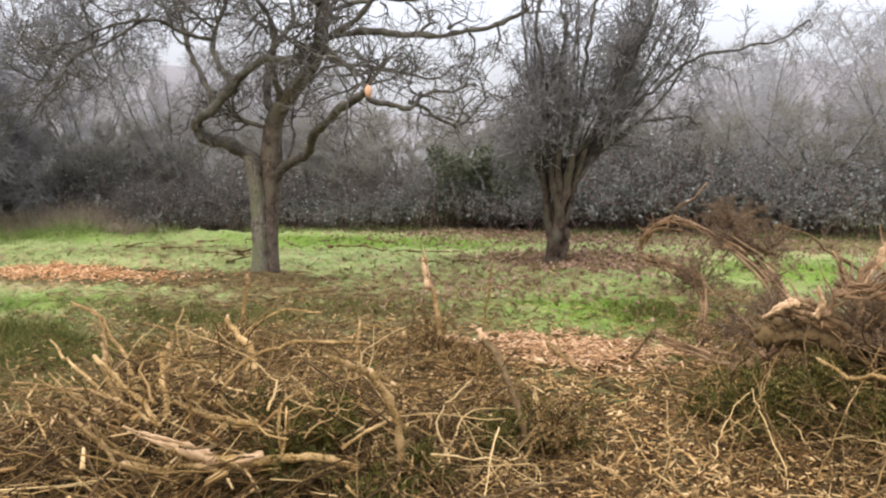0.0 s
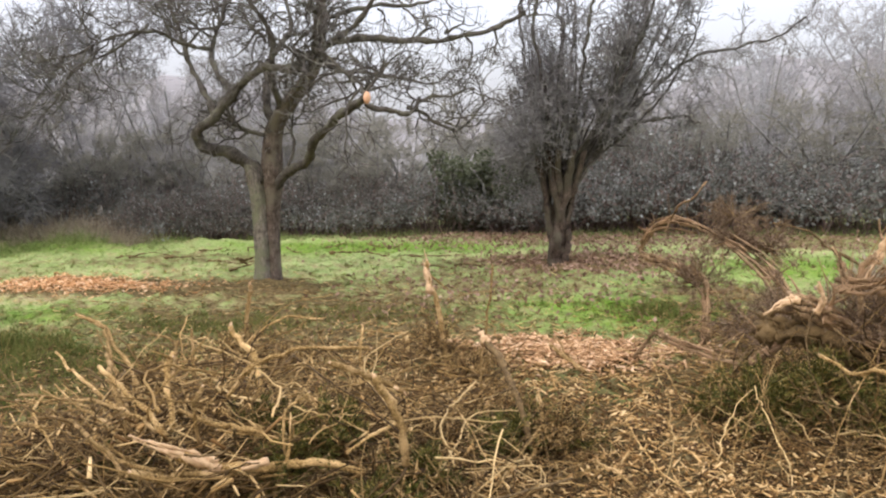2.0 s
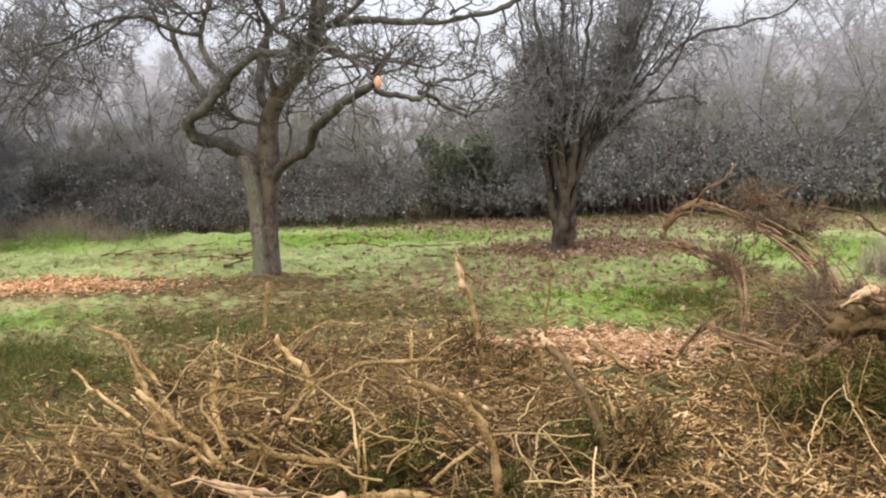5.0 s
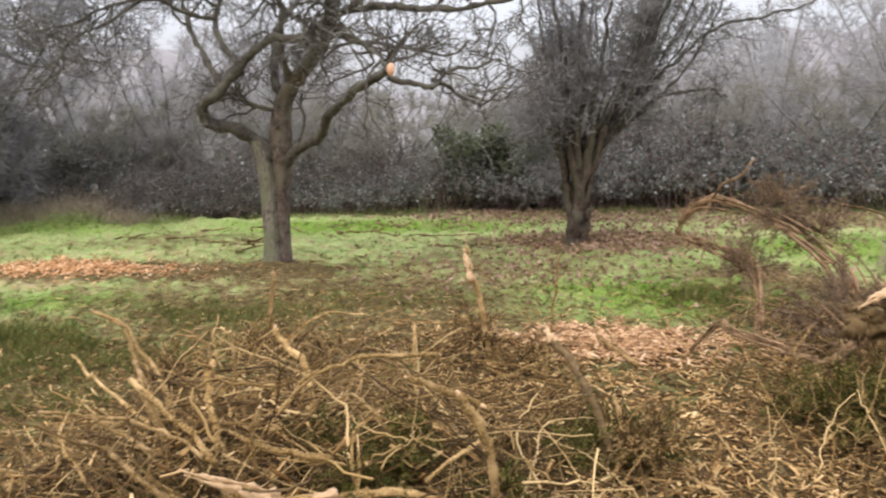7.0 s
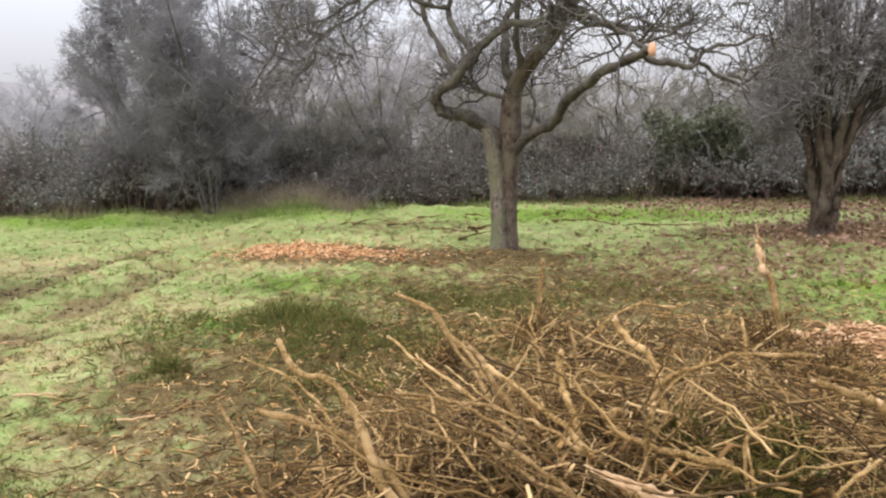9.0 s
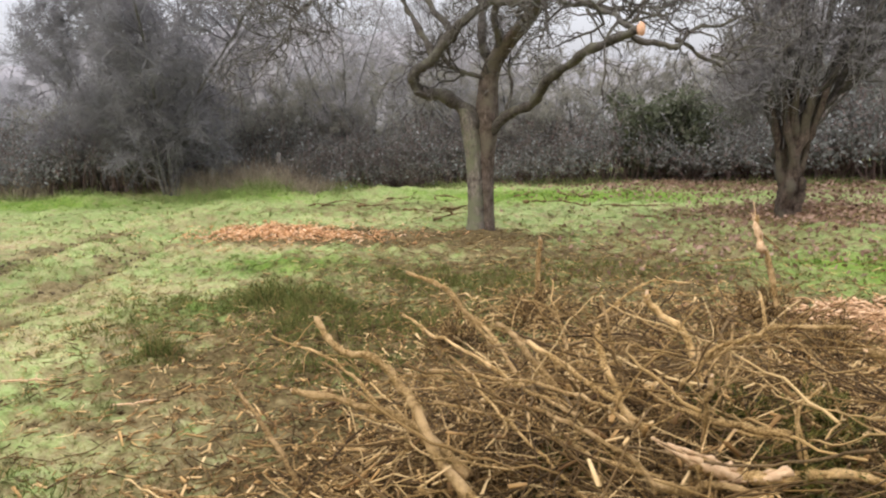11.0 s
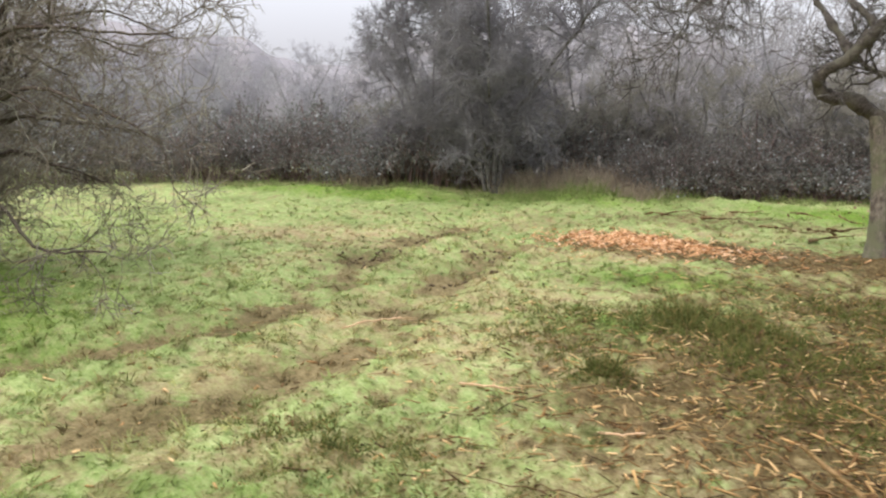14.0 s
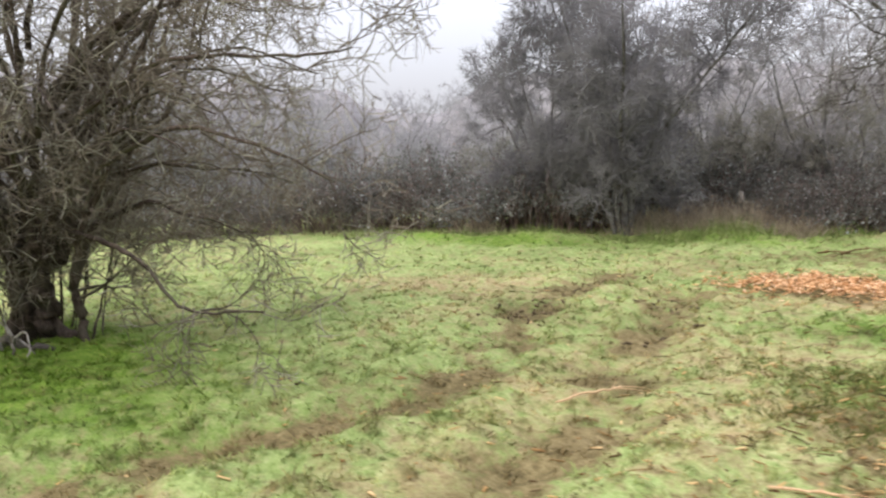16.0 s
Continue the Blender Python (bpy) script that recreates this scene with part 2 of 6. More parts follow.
def scaled_step(nt, value, lo, hi):
    m = nt.nodes.new("ShaderNodeMapRange")
    m.inputs["From Min"].default_value, m.inputs["From Max"].default_value = lo, hi
    link(nt, value, m.inputs["Value"])
    return m.outputs[0]


def summed(nt, *terms):
    """A weighted sum of values: (value, weight) pairs."""
    total = None
    for value, weight in terms:
        m = nt.nodes.new("ShaderNodeMath")
        m.operation = "MULTIPLY_ADD"
        link(nt, value, m.inputs[0])
        m.inputs[1].default_value = weight
        if total is None:
            m.inputs[2].default_value = 0.0
        else:
            link(nt, total, m.inputs[2])
        total = m.outputs[0]
    return total


def turf_colour(nt):
    lush, dry, litter, mud, vivid = (attribute(nt, k) for k in ("lush", "dry", "litter", "mud", "vivid"))
    big, mid = noise_of(nt, 1.3, 5, 0.65), noise_of(nt, 5.0, 5, 0.7)
    clump, tiny = noise_of(nt, 15, 4, 0.7), noise_of(nt, 48, 3, 0.7)
    grain = summed(nt, (clump, 0.6), (tiny, 0.4))
    green = ramp(nt, grain, [(0.3, (0.08, 0.115, 0.034)), (0.47, (0.235, 0.3, 0.098)), (0.66, (0.4, 0.455, 0.202))])
    rich = ramp(nt, grain, [(0.3, (0.04, 0.075, 0.008)), (0.48, (0.125, 0.212, 0.026)), (0.68, (0.245, 0.335, 0.07))])
    straw = ramp(nt, grain, [(0.3, (0.135, 0.094, 0.04)), (0.47, (0.34, 0.268, 0.135)), (0.66, (0.53, 0.44, 0.258))])
    col = mixed(nt, scaled_step(nt, summed(nt, (mid, 0.9), (big, 0.5), (dry, 0.15), (lush, -0.07), (vivid, -0.22)), 0.645, 0.92), green, straw)
    col = mixed(nt, scaled_step(nt, summed(nt, (vivid, 1.0), (mid, -1.3)), -0.52, 0.12), col, rich)
    # thatch and bare earth between the tufts, with the shade there painted in
    gap = noise_of(nt, 8.5, 4, 0.75, (1, 1.5, 1))
    col = mixed(nt, scaled_step(nt, summed(nt, (gap, 1.0), (clump, 0.5), (vivid, -0.08)), 0.84, 1.0), col, ramp(nt, tiny, [(0.3, (0.075, 0.058, 0.024)), (0.7, (0.185, 0.145, 0.068))]))
    moss = noise_of(nt, 3.6, 5, 0.75, (1.3, 1, 1))
    col = mixed(nt, scaled_step(nt, summed(nt, (moss, 1.0), (tiny, 0.35)), 0.75, 0.9), col, ramp(nt, tiny, [(0.3, (0.052, 0.062, 0.014)), (0.7, (0.14, 0.155, 0.045))]))
    # litter ground; its dark end also paints shade under the heaps
    waste = ramp(nt, grain, [(0.3, (0.035, 0.024, 0.01)), (0.48, (0.105, 0.074, 0.03)), (0.68, (0.24, 0.172, 0.08))])
    col = mixed(nt, scaled_step(nt, summed(nt, (litter, 1.0), (mid, 1.5)), 0.98, 1.45), col, waste)
    soil = ramp(nt, grain, [(0.32, (0.06, 0.043, 0.02)), (0.48, (0.142, 0.112, 0.05)), (0.66, (0.275, 0.222, 0.11))])
    col = mixed(nt, scaled_step(nt, summed(nt, (mud, 0.95), (clump, 1.6), (mid, 1.6)), 1.62, 2.2), col, soil)
    broad = noise_of(nt, 0.75, 4, 0.6)
    col = mixed(nt, 1.0, col, ramp(nt, broad, [(0.34, (0.74, 0.77, 0.72)), (0.5, (1.0, 1.0, 1.0)), (0.66, (1.16, 1.14, 1.18))]), "MULTIPLY")
    return col, grain


def ground_material():
    mat, nt, bsdf = nodes_of("mossy_turf", 0.95, 0.1)
    col, grain = turf_colour(nt)
    link(nt, col, bsdf.inputs["Base Color"])
    bumped(nt, bsdf, grain, 0.9, 0.035)
    return mat


def grass_material():
    mat, nt, bsdf = nodes_of("grass_blades", 0.75, 0.2)
    col, _ = turf_colour(nt)
    tone = ramp(nt, attribute(nt, "tone"), [(0.0, (0.66, 0.66, 0.58)), (0.55, (1.12, 1.1, 1.02)), (1.0, (1.6, 1.52, 1.45))])
    see_through(nt, bsdf, mixed(nt, 1.0, col, tone, "MULTIPLY"), 0.35)
    return mat


M_GROUND = ground_material()
M_GRASS = grass_material()


# ---- mesh helpers ----
def mesh_of(name, verts, faces, material, smooth=False):
    """A mesh from arrays: verts (n, 3), faces (m, k)."""
    verts, faces = np.asarray(verts, np.float32), np.asarray(faces, np.int32)
    me = bpy.data.meshes.new(name)
    me.vertices.add(len(verts))
    me.vertices.foreach_set("co", verts.ravel())
    k = faces.shape[1]
    me.loops.add(faces.size)
    me.loops.foreach_set("vertex_index", faces.ravel())
    me.polygons.add(len(faces))
    me.polygons.foreach_set("loop_start", np.arange(len(faces), dtype=np.int32) * k)
    me.update(calc_edges=True)
    if smooth:
        me.polygons.foreach_set("use_smooth", np.ones(len(faces), bool))
    me.materials.append(material)
    return me


def part(name, me, parent, label="", kind=""):
    ob = new(name, me)
    ob.parent = parent
    return tagged(ob, label=label, kind=kind)


def unit(v):
    return v / np.maximum(np.linalg.norm(v, axis=-1, keepdims=True), 1e-9)


def tubes(p, r, sides=3):
    """Tapered tubes along polylines: p (m, n, 3), r (m, n). Returns verts and quads, ends open at the tips where r is near 0."""
    m, n, _ = p.shape
    tan = unit(np.gradient(p, axis=1))
    ref = np.where(np.abs(tan[..., 2:3]) > 0.9, np.array([1.0, 0, 0]), np.array([0, 0, 1.0]))
    ref = np.broadcast_to(ref[:, :1], tan.shape)
    a = unit(np.cross(tan, ref))
    b = np.cross(tan, a)
    ang = np.arange(sides) * 2 * math.pi / sides
    ring = p[:, :, None] + r[:, :, None, None] * (np.cos(ang)[:, None] * a[:, :, None] + np.sin(ang)[:, None] * b[:, :, None])
    verts = ring.reshape(-1, 3)
    base = (np.arange(m)[:, None, None] * n + np.arange(n - 1)[None, :, None]) * sides
    i = np.arange(sides)[None, None, :]
    j = (i + 1) % sides
    quads = np.stack([base + i, base + j, base + sides + j, base + sides + i], -1).reshape(-1, 4)
    return verts, quads


def ribbons(p, r, rnd):
    """The finest twigs: slender blades along polylines, turned every way."""
    m, n, _ = p.shape
    tan = unit(p[:, -1] - p[:, 0])
    side = unit(np.cross(tan, rnd.standard_normal(tan.shape)))[:, None] * r[..., None]
    v = np.stack([p - side, p + side], 2).reshape(-1, 3)
    k = (np.arange(m)[:, None] * n + np.arange(n - 1)[None]).reshape(-1) * 2
    return v, np.stack([k, k + 1, k + 3, k + 2], -1)


def joined(pieces):
    verts, faces, at = [], [], 0
    for v, f in pieces:
        verts.append(v)
        faces.append(f + at)
        at += len(v)
    return np.concatenate(verts), np.concatenate(faces)


def spline(points, n):
    """A smooth polyline of n points through the given ones."""
    p = np.asarray(points, float)
    if len(p) == 2:
        return p[0] + (p[1] - p[0]) * np.linspace(0, 1, n)[:, None]
    q = np.concatenate([[2 * p[0] - p[1]], p, [2 * p[-1] - p[-2]]])
    out = []
    for u in np.linspace(0, len(p) - 1, n):
        k = min(int(u), len(p) - 2)
        f = u - k
        a, b, c, d = q[k : k + 4]
        out.append(0.5 * (2 * b + (c - a) * f + (2 * a - 5 * b + 4 * c - d) * f**2 + (3 * b - a - 3 * c + d) * f**3))
    return np.array(out)


def limb(points, r0, r1, sides=8, n=None, knots=0.12, rnd=None):
    """A knobbly tapered limb, closed at its ends."""
    rnd = rnd or rng
    n = n or 5 * len(points)
    p = spline(points, n)
    u = np.linspace(0, 1, n)
    r = (r0 + (r1 - r0) * u) * (1 + knots * rnd.standard_normal(n))
    v, f = tubes(p[None], np.maximum(r, 0.0015)[None], sides)
    v += rnd.standard_normal(v.shape) * (r.repeat(sides) * knots * 0.5)[:, None]
    caps = []
    for ring, tip in ((0, p[0]), (n - 1, p[-1])):
        c = len(v)
        v = np.concatenate([v, tip[None]])
        for s in range(sides):
            a, b = ring * sides + s, ring * sides + (s + 1) % sides
            caps.append((c, a, b, b) if ring else (c, b, a, a))
    quads = np.concatenate([f, np.array([(c, a, b, c) for c, a, b, _ in caps])])
    return v, quads


def quads_to_tris(f):
    t = np.concatenate([f[:, [0, 1, 2]], f[:, [0, 2, 3]]])
    return t[(t[:, 0] != t[:, 1]) & (t[:, 1] != t[:, 2]) & (t[:, 0] != t[:, 2])]


def grow(p, r, per, length, rnd, angle=(35, 70), up=0.25, crook=0.35, n=4, thin=0.6, tip=0.0012, start=0.2, spread_len=0.5, thick=1.0):
    """Side shoots from parent polylines: the next order of branches."""
    m, k, _ = p.shape
    idx = np.repeat(np.arange(m), per)
    u = start + (1 - start) * rnd.random(len(idx)) ** 0.8
    x = u * (k - 1)
    i = np.minimum(x.astype(int), k - 2)
    f = (x - i)[:, None]
    base = p[idx, i] * (1 - f) + p[idx, i + 1] * f
    tan = unit(p[idx, i + 1] - p[idx, i])
    rad = r[idx, i] * (1 - f[:, 0]) + r[idx, i + 1] * f[:, 0]
    side = unit(np.cross(tan, rnd.standard_normal(tan.shape)))
    a = np.radians(rnd.uniform(*angle, len(idx)))[:, None]
    d = unit(np.cos(a) * tan + np.sin(a) * side)
    long = length * (1 - spread_len * rnd.random(len(idx))) * (1 - 0.35 * u)
    out = [base]
    for _ in range(n - 1):
        d = unit(d + crook * rnd.standard_normal(d.shape) * 0.5 + np.array([0, 0, up]) * 0.35)
        out.append(out[-1] + d * (long / (n - 1))[:, None])
    q = np.stack(out, 1)
    r0 = np.minimum(rad * thin, 0.02 * thick + 0.012 * long)
    rr = r0[:, None] * (1 - np.linspace(0, 1, n) ** 1.0)[None] + tip
    return q, rr


def leaves(centres, size, rnd, fold=0.25, broad=0.33):
    """Pointed leaves, each of two folded halves."""
    m = len(centres)
    d = unit(rnd.standard_normal((m, 3)) + np.array([0, 0, -0.15]))
    s = unit(np.cross(d, rnd.standard_normal((m, 3))))
    nrm = np.cross(d, s)
    long = (size * rnd.uniform(0.6, 1.3, m))[:, None]
    a, b = centres - d * long * 0.5, centres + d * long * 0.5
    lo, hi = centres + s * long * broad + nrm * long * fold * 0.4, centres - s * long * broad + nrm * long * fold * 0.4
    v = np.stack([a, lo, b, hi], 1).reshape(-1, 3)
    k = np.arange(m)[:, None] * 4
    f = np.concatenate([k + np.array([0, 1, 2]), k + np.array([0, 2, 3])])
    return v, f


def shards(centres, long, wide, thick, rnd, tilt=0.35):
    """Splinters and chips: long thin wedges lying about."""
    m = len(centres)
    yaw = rnd.uniform(0, 2 * math.pi, m)
    d = unit(np.stack([np.cos(yaw), np.sin(yaw), rnd.normal(0, tilt, m)], -1))
    s = unit(np.cross(d, np.array([0, 0, 1.0]) + rnd.normal(0, 0.3, (m, 3))))
    t = np.cross(s, d)
    long = (long * rnd.uniform(0.4, 1.4, m))[:, None]
    wide = (wide * rnd.uniform(0.5, 1.5, m))[:, None]
    thick = (thick * rnd.uniform(0.6, 1.4, m))[:, None]
    bend = rnd.normal(0, 0.12, m)[:, None] * long
    v = []
    for e, w in ((-0.5, 1.0), (0.5, 0.55)):
        for x, y in ((-1, -1), (1, -1), (1, 1), (-1, 1)):
            v.append(centres + d * long * e + s * (wide * x * w * 0.5 + bend * e) + t * thick * y * 0.5)
    v = np.stack(v, 1).reshape(-1, 3)
    q = np.array([(0, 1, 5, 4), (1, 2, 6, 5), (2, 3, 7, 6), (3, 0, 4, 7), (3, 2, 1, 0), (4, 5, 6, 7)])
    f = (np.arange(m)[:, None, None] * 8 + q).reshape(-1, 4)
    return v, f


# ---- the ground ----
def wave(x, y, scale, seed, octaves=3):
    """Smooth uneven noise in about -1..1."""
    gen = np.random.default_rng(seed)
    out = 0 * x
    for o in range(octaves):
        for _ in range(4):
            ang, ph = gen.uniform(0, 2 * math.pi), gen.uniform(0, 2 * math.pi)
            k = 2 * math.pi / scale * (1.9**o) * gen.uniform(0.7, 1.3)
            out = out + np.sin(k * (np.cos(ang) * x + np.sin(ang) * y) + ph) * 0.25 / (1.7**o)
    return out


def near_line(x, y, pts):
    """Distance to a polyline in plan."""
    best = np.full(np.shape(x), 1e9)
    for (ax, ay), (bx, by) in zip(pts[:-1], pts[1:]):
        dx, dy = bx - ax, by - ay
        t = np.clip(((x - ax) * dx + (y - ay) * dy) / (dx * dx + dy * dy), 0, 1)
        best = np.minimum(best, np.hypot(x - ax - t * dx, y - ay - t * dy))
    return best


def blob(x, y, cx, cy, rx, ry, soft=0.5):
    d = np.hypot((x - cx) / rx, (y - cy) / ry) + 0.18 * wave(x, y, 1.6, 91)
    return np.clip((1 + soft * 0.5 - d) / soft, 0, 1)


RUT_OUTER = [(-8.35, 10.2), (-8.1, 9.3), (-8.2, 8.5), (-8.05, 7.3), (-7.6, 6.1), (-7.35, 5.1), (-7.2, 4.5), (-7.35, 3.9), (-7.6, 3.2), (-7.85, 2.6), (-8.3, 0.5)]
RUT_INNER = [(-7.0, 8.7), (-6.88, 8.0), (-6.6, 6.9), (-6.4, 6.0), (-6.2, 5.0), (-6.1, 4.3), (-6.05, 3.6), (-6.3, 2.4), (-6.9, 0.5)]


def mound(x, y):
    """Height of the heaped brash."""
    h = 0 * x
    for cx, cy, rx, ry, z in ((-1.1, 2.75, 0.8, 0.7, 0.48), (-1.95, 2.45, 0.5, 0.55, 0.38), (-0.45, 3.35, 0.7, 0.65, 0.26), (-1.5, 3.7, 0.7, 0.6, 0.3),
                              (2.35, 4.1, 0.55, 0.6, 0.55), (2.3, 6.1, 0.4, 0.8, 0.3), (-0.3, 5.3, 0.6, 0.5, 0.26), (-1.7, 5.3, 0.8, 0.5, 0.2), (0.05, 4.1, 0.4, 0.4, 0.2)):
        h = h + z * np.exp(-(((x - cx) / rx) ** 2 + ((y - cy) / ry) ** 2))
    return h


def rut_wear(x, y):
    d = np.minimum(near_line(x, y, RUT_OUTER), near_line(x, y, RUT_INNER)) + 0.15 * wave(x, y, 0.8, 5)
    return np.clip(1.2 - d / 0.36, 0, 1)


def ground_z(x, y):
    near = np.exp(-((np.hypot(x + 3, y - 7) / 22) ** 2))
    z = 0.035 * wave(x, y, 2.6, 3) * near + 0.05 * wave(x, y, 0.55, 4, 3) * near
    z = z - 0.07 * rut_wear(x, y) + 0.025 * np.clip(1 - np.abs(np.minimum(near_line(x, y, RUT_OUTER), near_line(x, y, RUT_INNER)) - 0.45) / 0.18, 0, 1)
    for cx, cy, rx, ry, h in ((-8.0, 14.2, 1.1, 0.6, 0.17), (-11.2, 13.2, 0.9, 0.5, 0.2), (-13.6, 12.6, 1.2, 0.6, 0.16), (-5.2, 14.6, 1.4, 0.5, 0.12)):
        z = z + h * np.exp(-(((x - cx) / rx) ** 2 + ((y - cy) / ry) ** 2))
    return z


def patches(x, y, spots, soft=0.8):
    """The strongest of several uneven patches: (x, y, rx, ry, strength)."""
    m = 0 * x
    for cx, cy, rx, ry, most in spots:
        m = np.maximum(m, most * blob(x, y, cx, cy, rx, ry, soft))
    return m


def lush_at(x, y):
    return patches(x, y, ((-2.2, 14.0, 2.9, 1.5, 0.8), (1.5, 7.7, 1.6, 1.1, 0.8), (4.6, 11.0, 1.6, 1.2, 0.7), (-10.2, 3.4, 3.0, 2.4, 1), (-8.6, 13.4, 2.4, 1.0, 1), (-12.6, 12.0, 3.6, 1.6, 1), (-5.0, 7.6, 1.8, 0.8, 0.8),
                           (-4.2, 2.2, 1.4, 0.9, 0.8), (-4.9, 3.8, 0.8, 0.7, 0.7), (-7.0, 5.6, 0.5, 1.6, 0.5), (-9.5, 5.6, 1.6, 1.5, 0.9), (-12.5, 8.4, 2.0, 3.0, 0.8), (-6.9, 11.5, 1.2, 0.8, 0.6)))


def vivid_at(x, y):
    return patches(x, y, ((-11.0, 3.2, 2.2, 1.3, 1.0), (-9.4, 3.0, 1.5, 0.9, 0.6), (1.6, 7.7, 1.4, 0.9, 0.72), (2.8, 9.4, 1.2, 0.6, 0.35), (-1.9, 14.0, 2.6, 1.0, 0.9), (4.8, 10.6, 1.6, 1.2, 0.8), (-8.4, 14.0, 1.9, 0.8, 0.6), (-12.6, 12.7, 3.2, 0.7, 0.65), (-4.6, 7.7, 1.0, 0.45, 0.6), (-4.4, 1.9, 1.3, 0.5, 0.6), (-4.4, 5.9, 1.0, 0.5, 0.35)), 1.1)


def dry_at(x, y):
    return patches(x, y, ((-9.7, 8.2, 1.5, 0.9, 1.0), (-8.6, 6.7, 0.6, 0.8, 0.6), (-6.5, 6.2, 0.5, 2.0, 0.7), (-5.6, 6.6, 0.8, 1.5, 0.8), (-4.9, 4.8, 1.1, 0.9, 0.8), (-6.7, 3.4, 0.9, 0.7, 0.35), (-5.6, 2.6, 1.2, 0.6, 0.5), (-5.6, 8.5, 1.0, 0.5, 0.9), (-7.6, 11.0, 0.9, 0.7, 0.6), (-3.0, 8.2, 1.2, 0.8, 0.6), (-0.6, 8.0, 1.2, 1.4, 0.6), (-3.4, 3.4, 1.0, 0.8, 0.9)), 1.0)


def litter_at(x, y):
    m = blob(x, y, -0.3, 3.1, 3.0, 2.3, 0.8)
    m = np.maximum(m, blob(x, y, 3.2, 3.6, 3.4, 2.4, 0.7))
    m = np.maximum(m, 0.68 * blob(x, y, -1.4, 7.2, 3.4, 2.2, 0.9))
    m = np.maximum(m, 0.5 * blob(x, y, 0.1, 9.6, 1.9, 1.9, 0.9))
    m = np.maximum(m, 0.45 * blob(x, y, -5.0, 12.4, 2.4, 1.1, 0.9))
    m = np.maximum(m, 0.9 * blob(x, y, 1.6, 11.7, 1.9, 1.2, 0.8))
    m = np.maximum(m, 0.6 * blob(x, y, 2.0, 15.4, 3.2, 1.5, 0.8))
    m = np.maximum(m, 0.6 * blob(x, y, 6.5, 13.8, 3.0, 1.5, 0.8))
    m = np.maximum(m, 0.8 * blob(x, y, -3.0, 9.4, 1.8, 0.8, 0.9))
    m = np.maximum(m, 0.75 * blob(x, y, -4.9, 9.6, 2.0, 0.9, 0.7))
    m = np.maximum(m, 0.72 * blob(x, y, -3.3, 4.9, 1.5, 1.9, 0.9))
    m = np.maximum(m, 0.32 * blob(x, y, -4.0, 2.9, 2.4, 1.6, 0.9))
    m = np.maximum(m, 0.85 * blob(x, y, 2.7, 7.6, 1.3, 1.8, 0.8))
    return m * (1 - 0.6 * blob(x, y, 1.5, 7.7, 1.5, 1.0, 0.8))


def mud_at(x, y):
    return np.clip(rut_wear(x, y) * (0.62 + 0.75 * wave(x, y, 1.1, 8)), 0, 1)


TURF = (("lush", lush_at), ("litter", litter_at), ("mud", mud_at), ("vivid", vivid_at), ("dry", dry_at))


def axis_steps(lo, hi, step, far):
    mid = np.arange(lo, hi + step / 2, step)
    out, s, x = [], step, hi
    while x < far:
        s *= 1.25
        x += s
        out.append(x)
    left, s, x = [], step, lo
    while x > -far:
        s *= 1.25
        x -= s
        left.append(x)
    return np.concatenate([left[::-1], mid, out])


def build_ground():
    gx, gy = axis_steps(-17, 8, 0.085, 600), axis_steps(0.5, 17, 0.085, 600)
    x, y = np.meshgrid(gx, gy)
    v = np.stack([x, y, ground_z(x, y)], -1).reshape(-1, 3)
    w, h = len(gx), len(gy)
    i = (np.arange(h - 1)[:, None] * w + np.arange(w - 1)[None]).reshape(-1)
    me = mesh_of("ground", v, np.stack([i, i + 1, i + w + 1, i + w], -1), M_GROUND, True)
    for name, fn in TURF:
        me.attributes.new(name, "FLOAT", "POINT").data.foreach_set("value", fn(v[:, 0], v[:, 1]).astype(np.float32))
    return tagged(new("ground", me), "uneven mossy turf with wheel ruts and wood litter", "ground", kind="structure")


ground = build_ground()


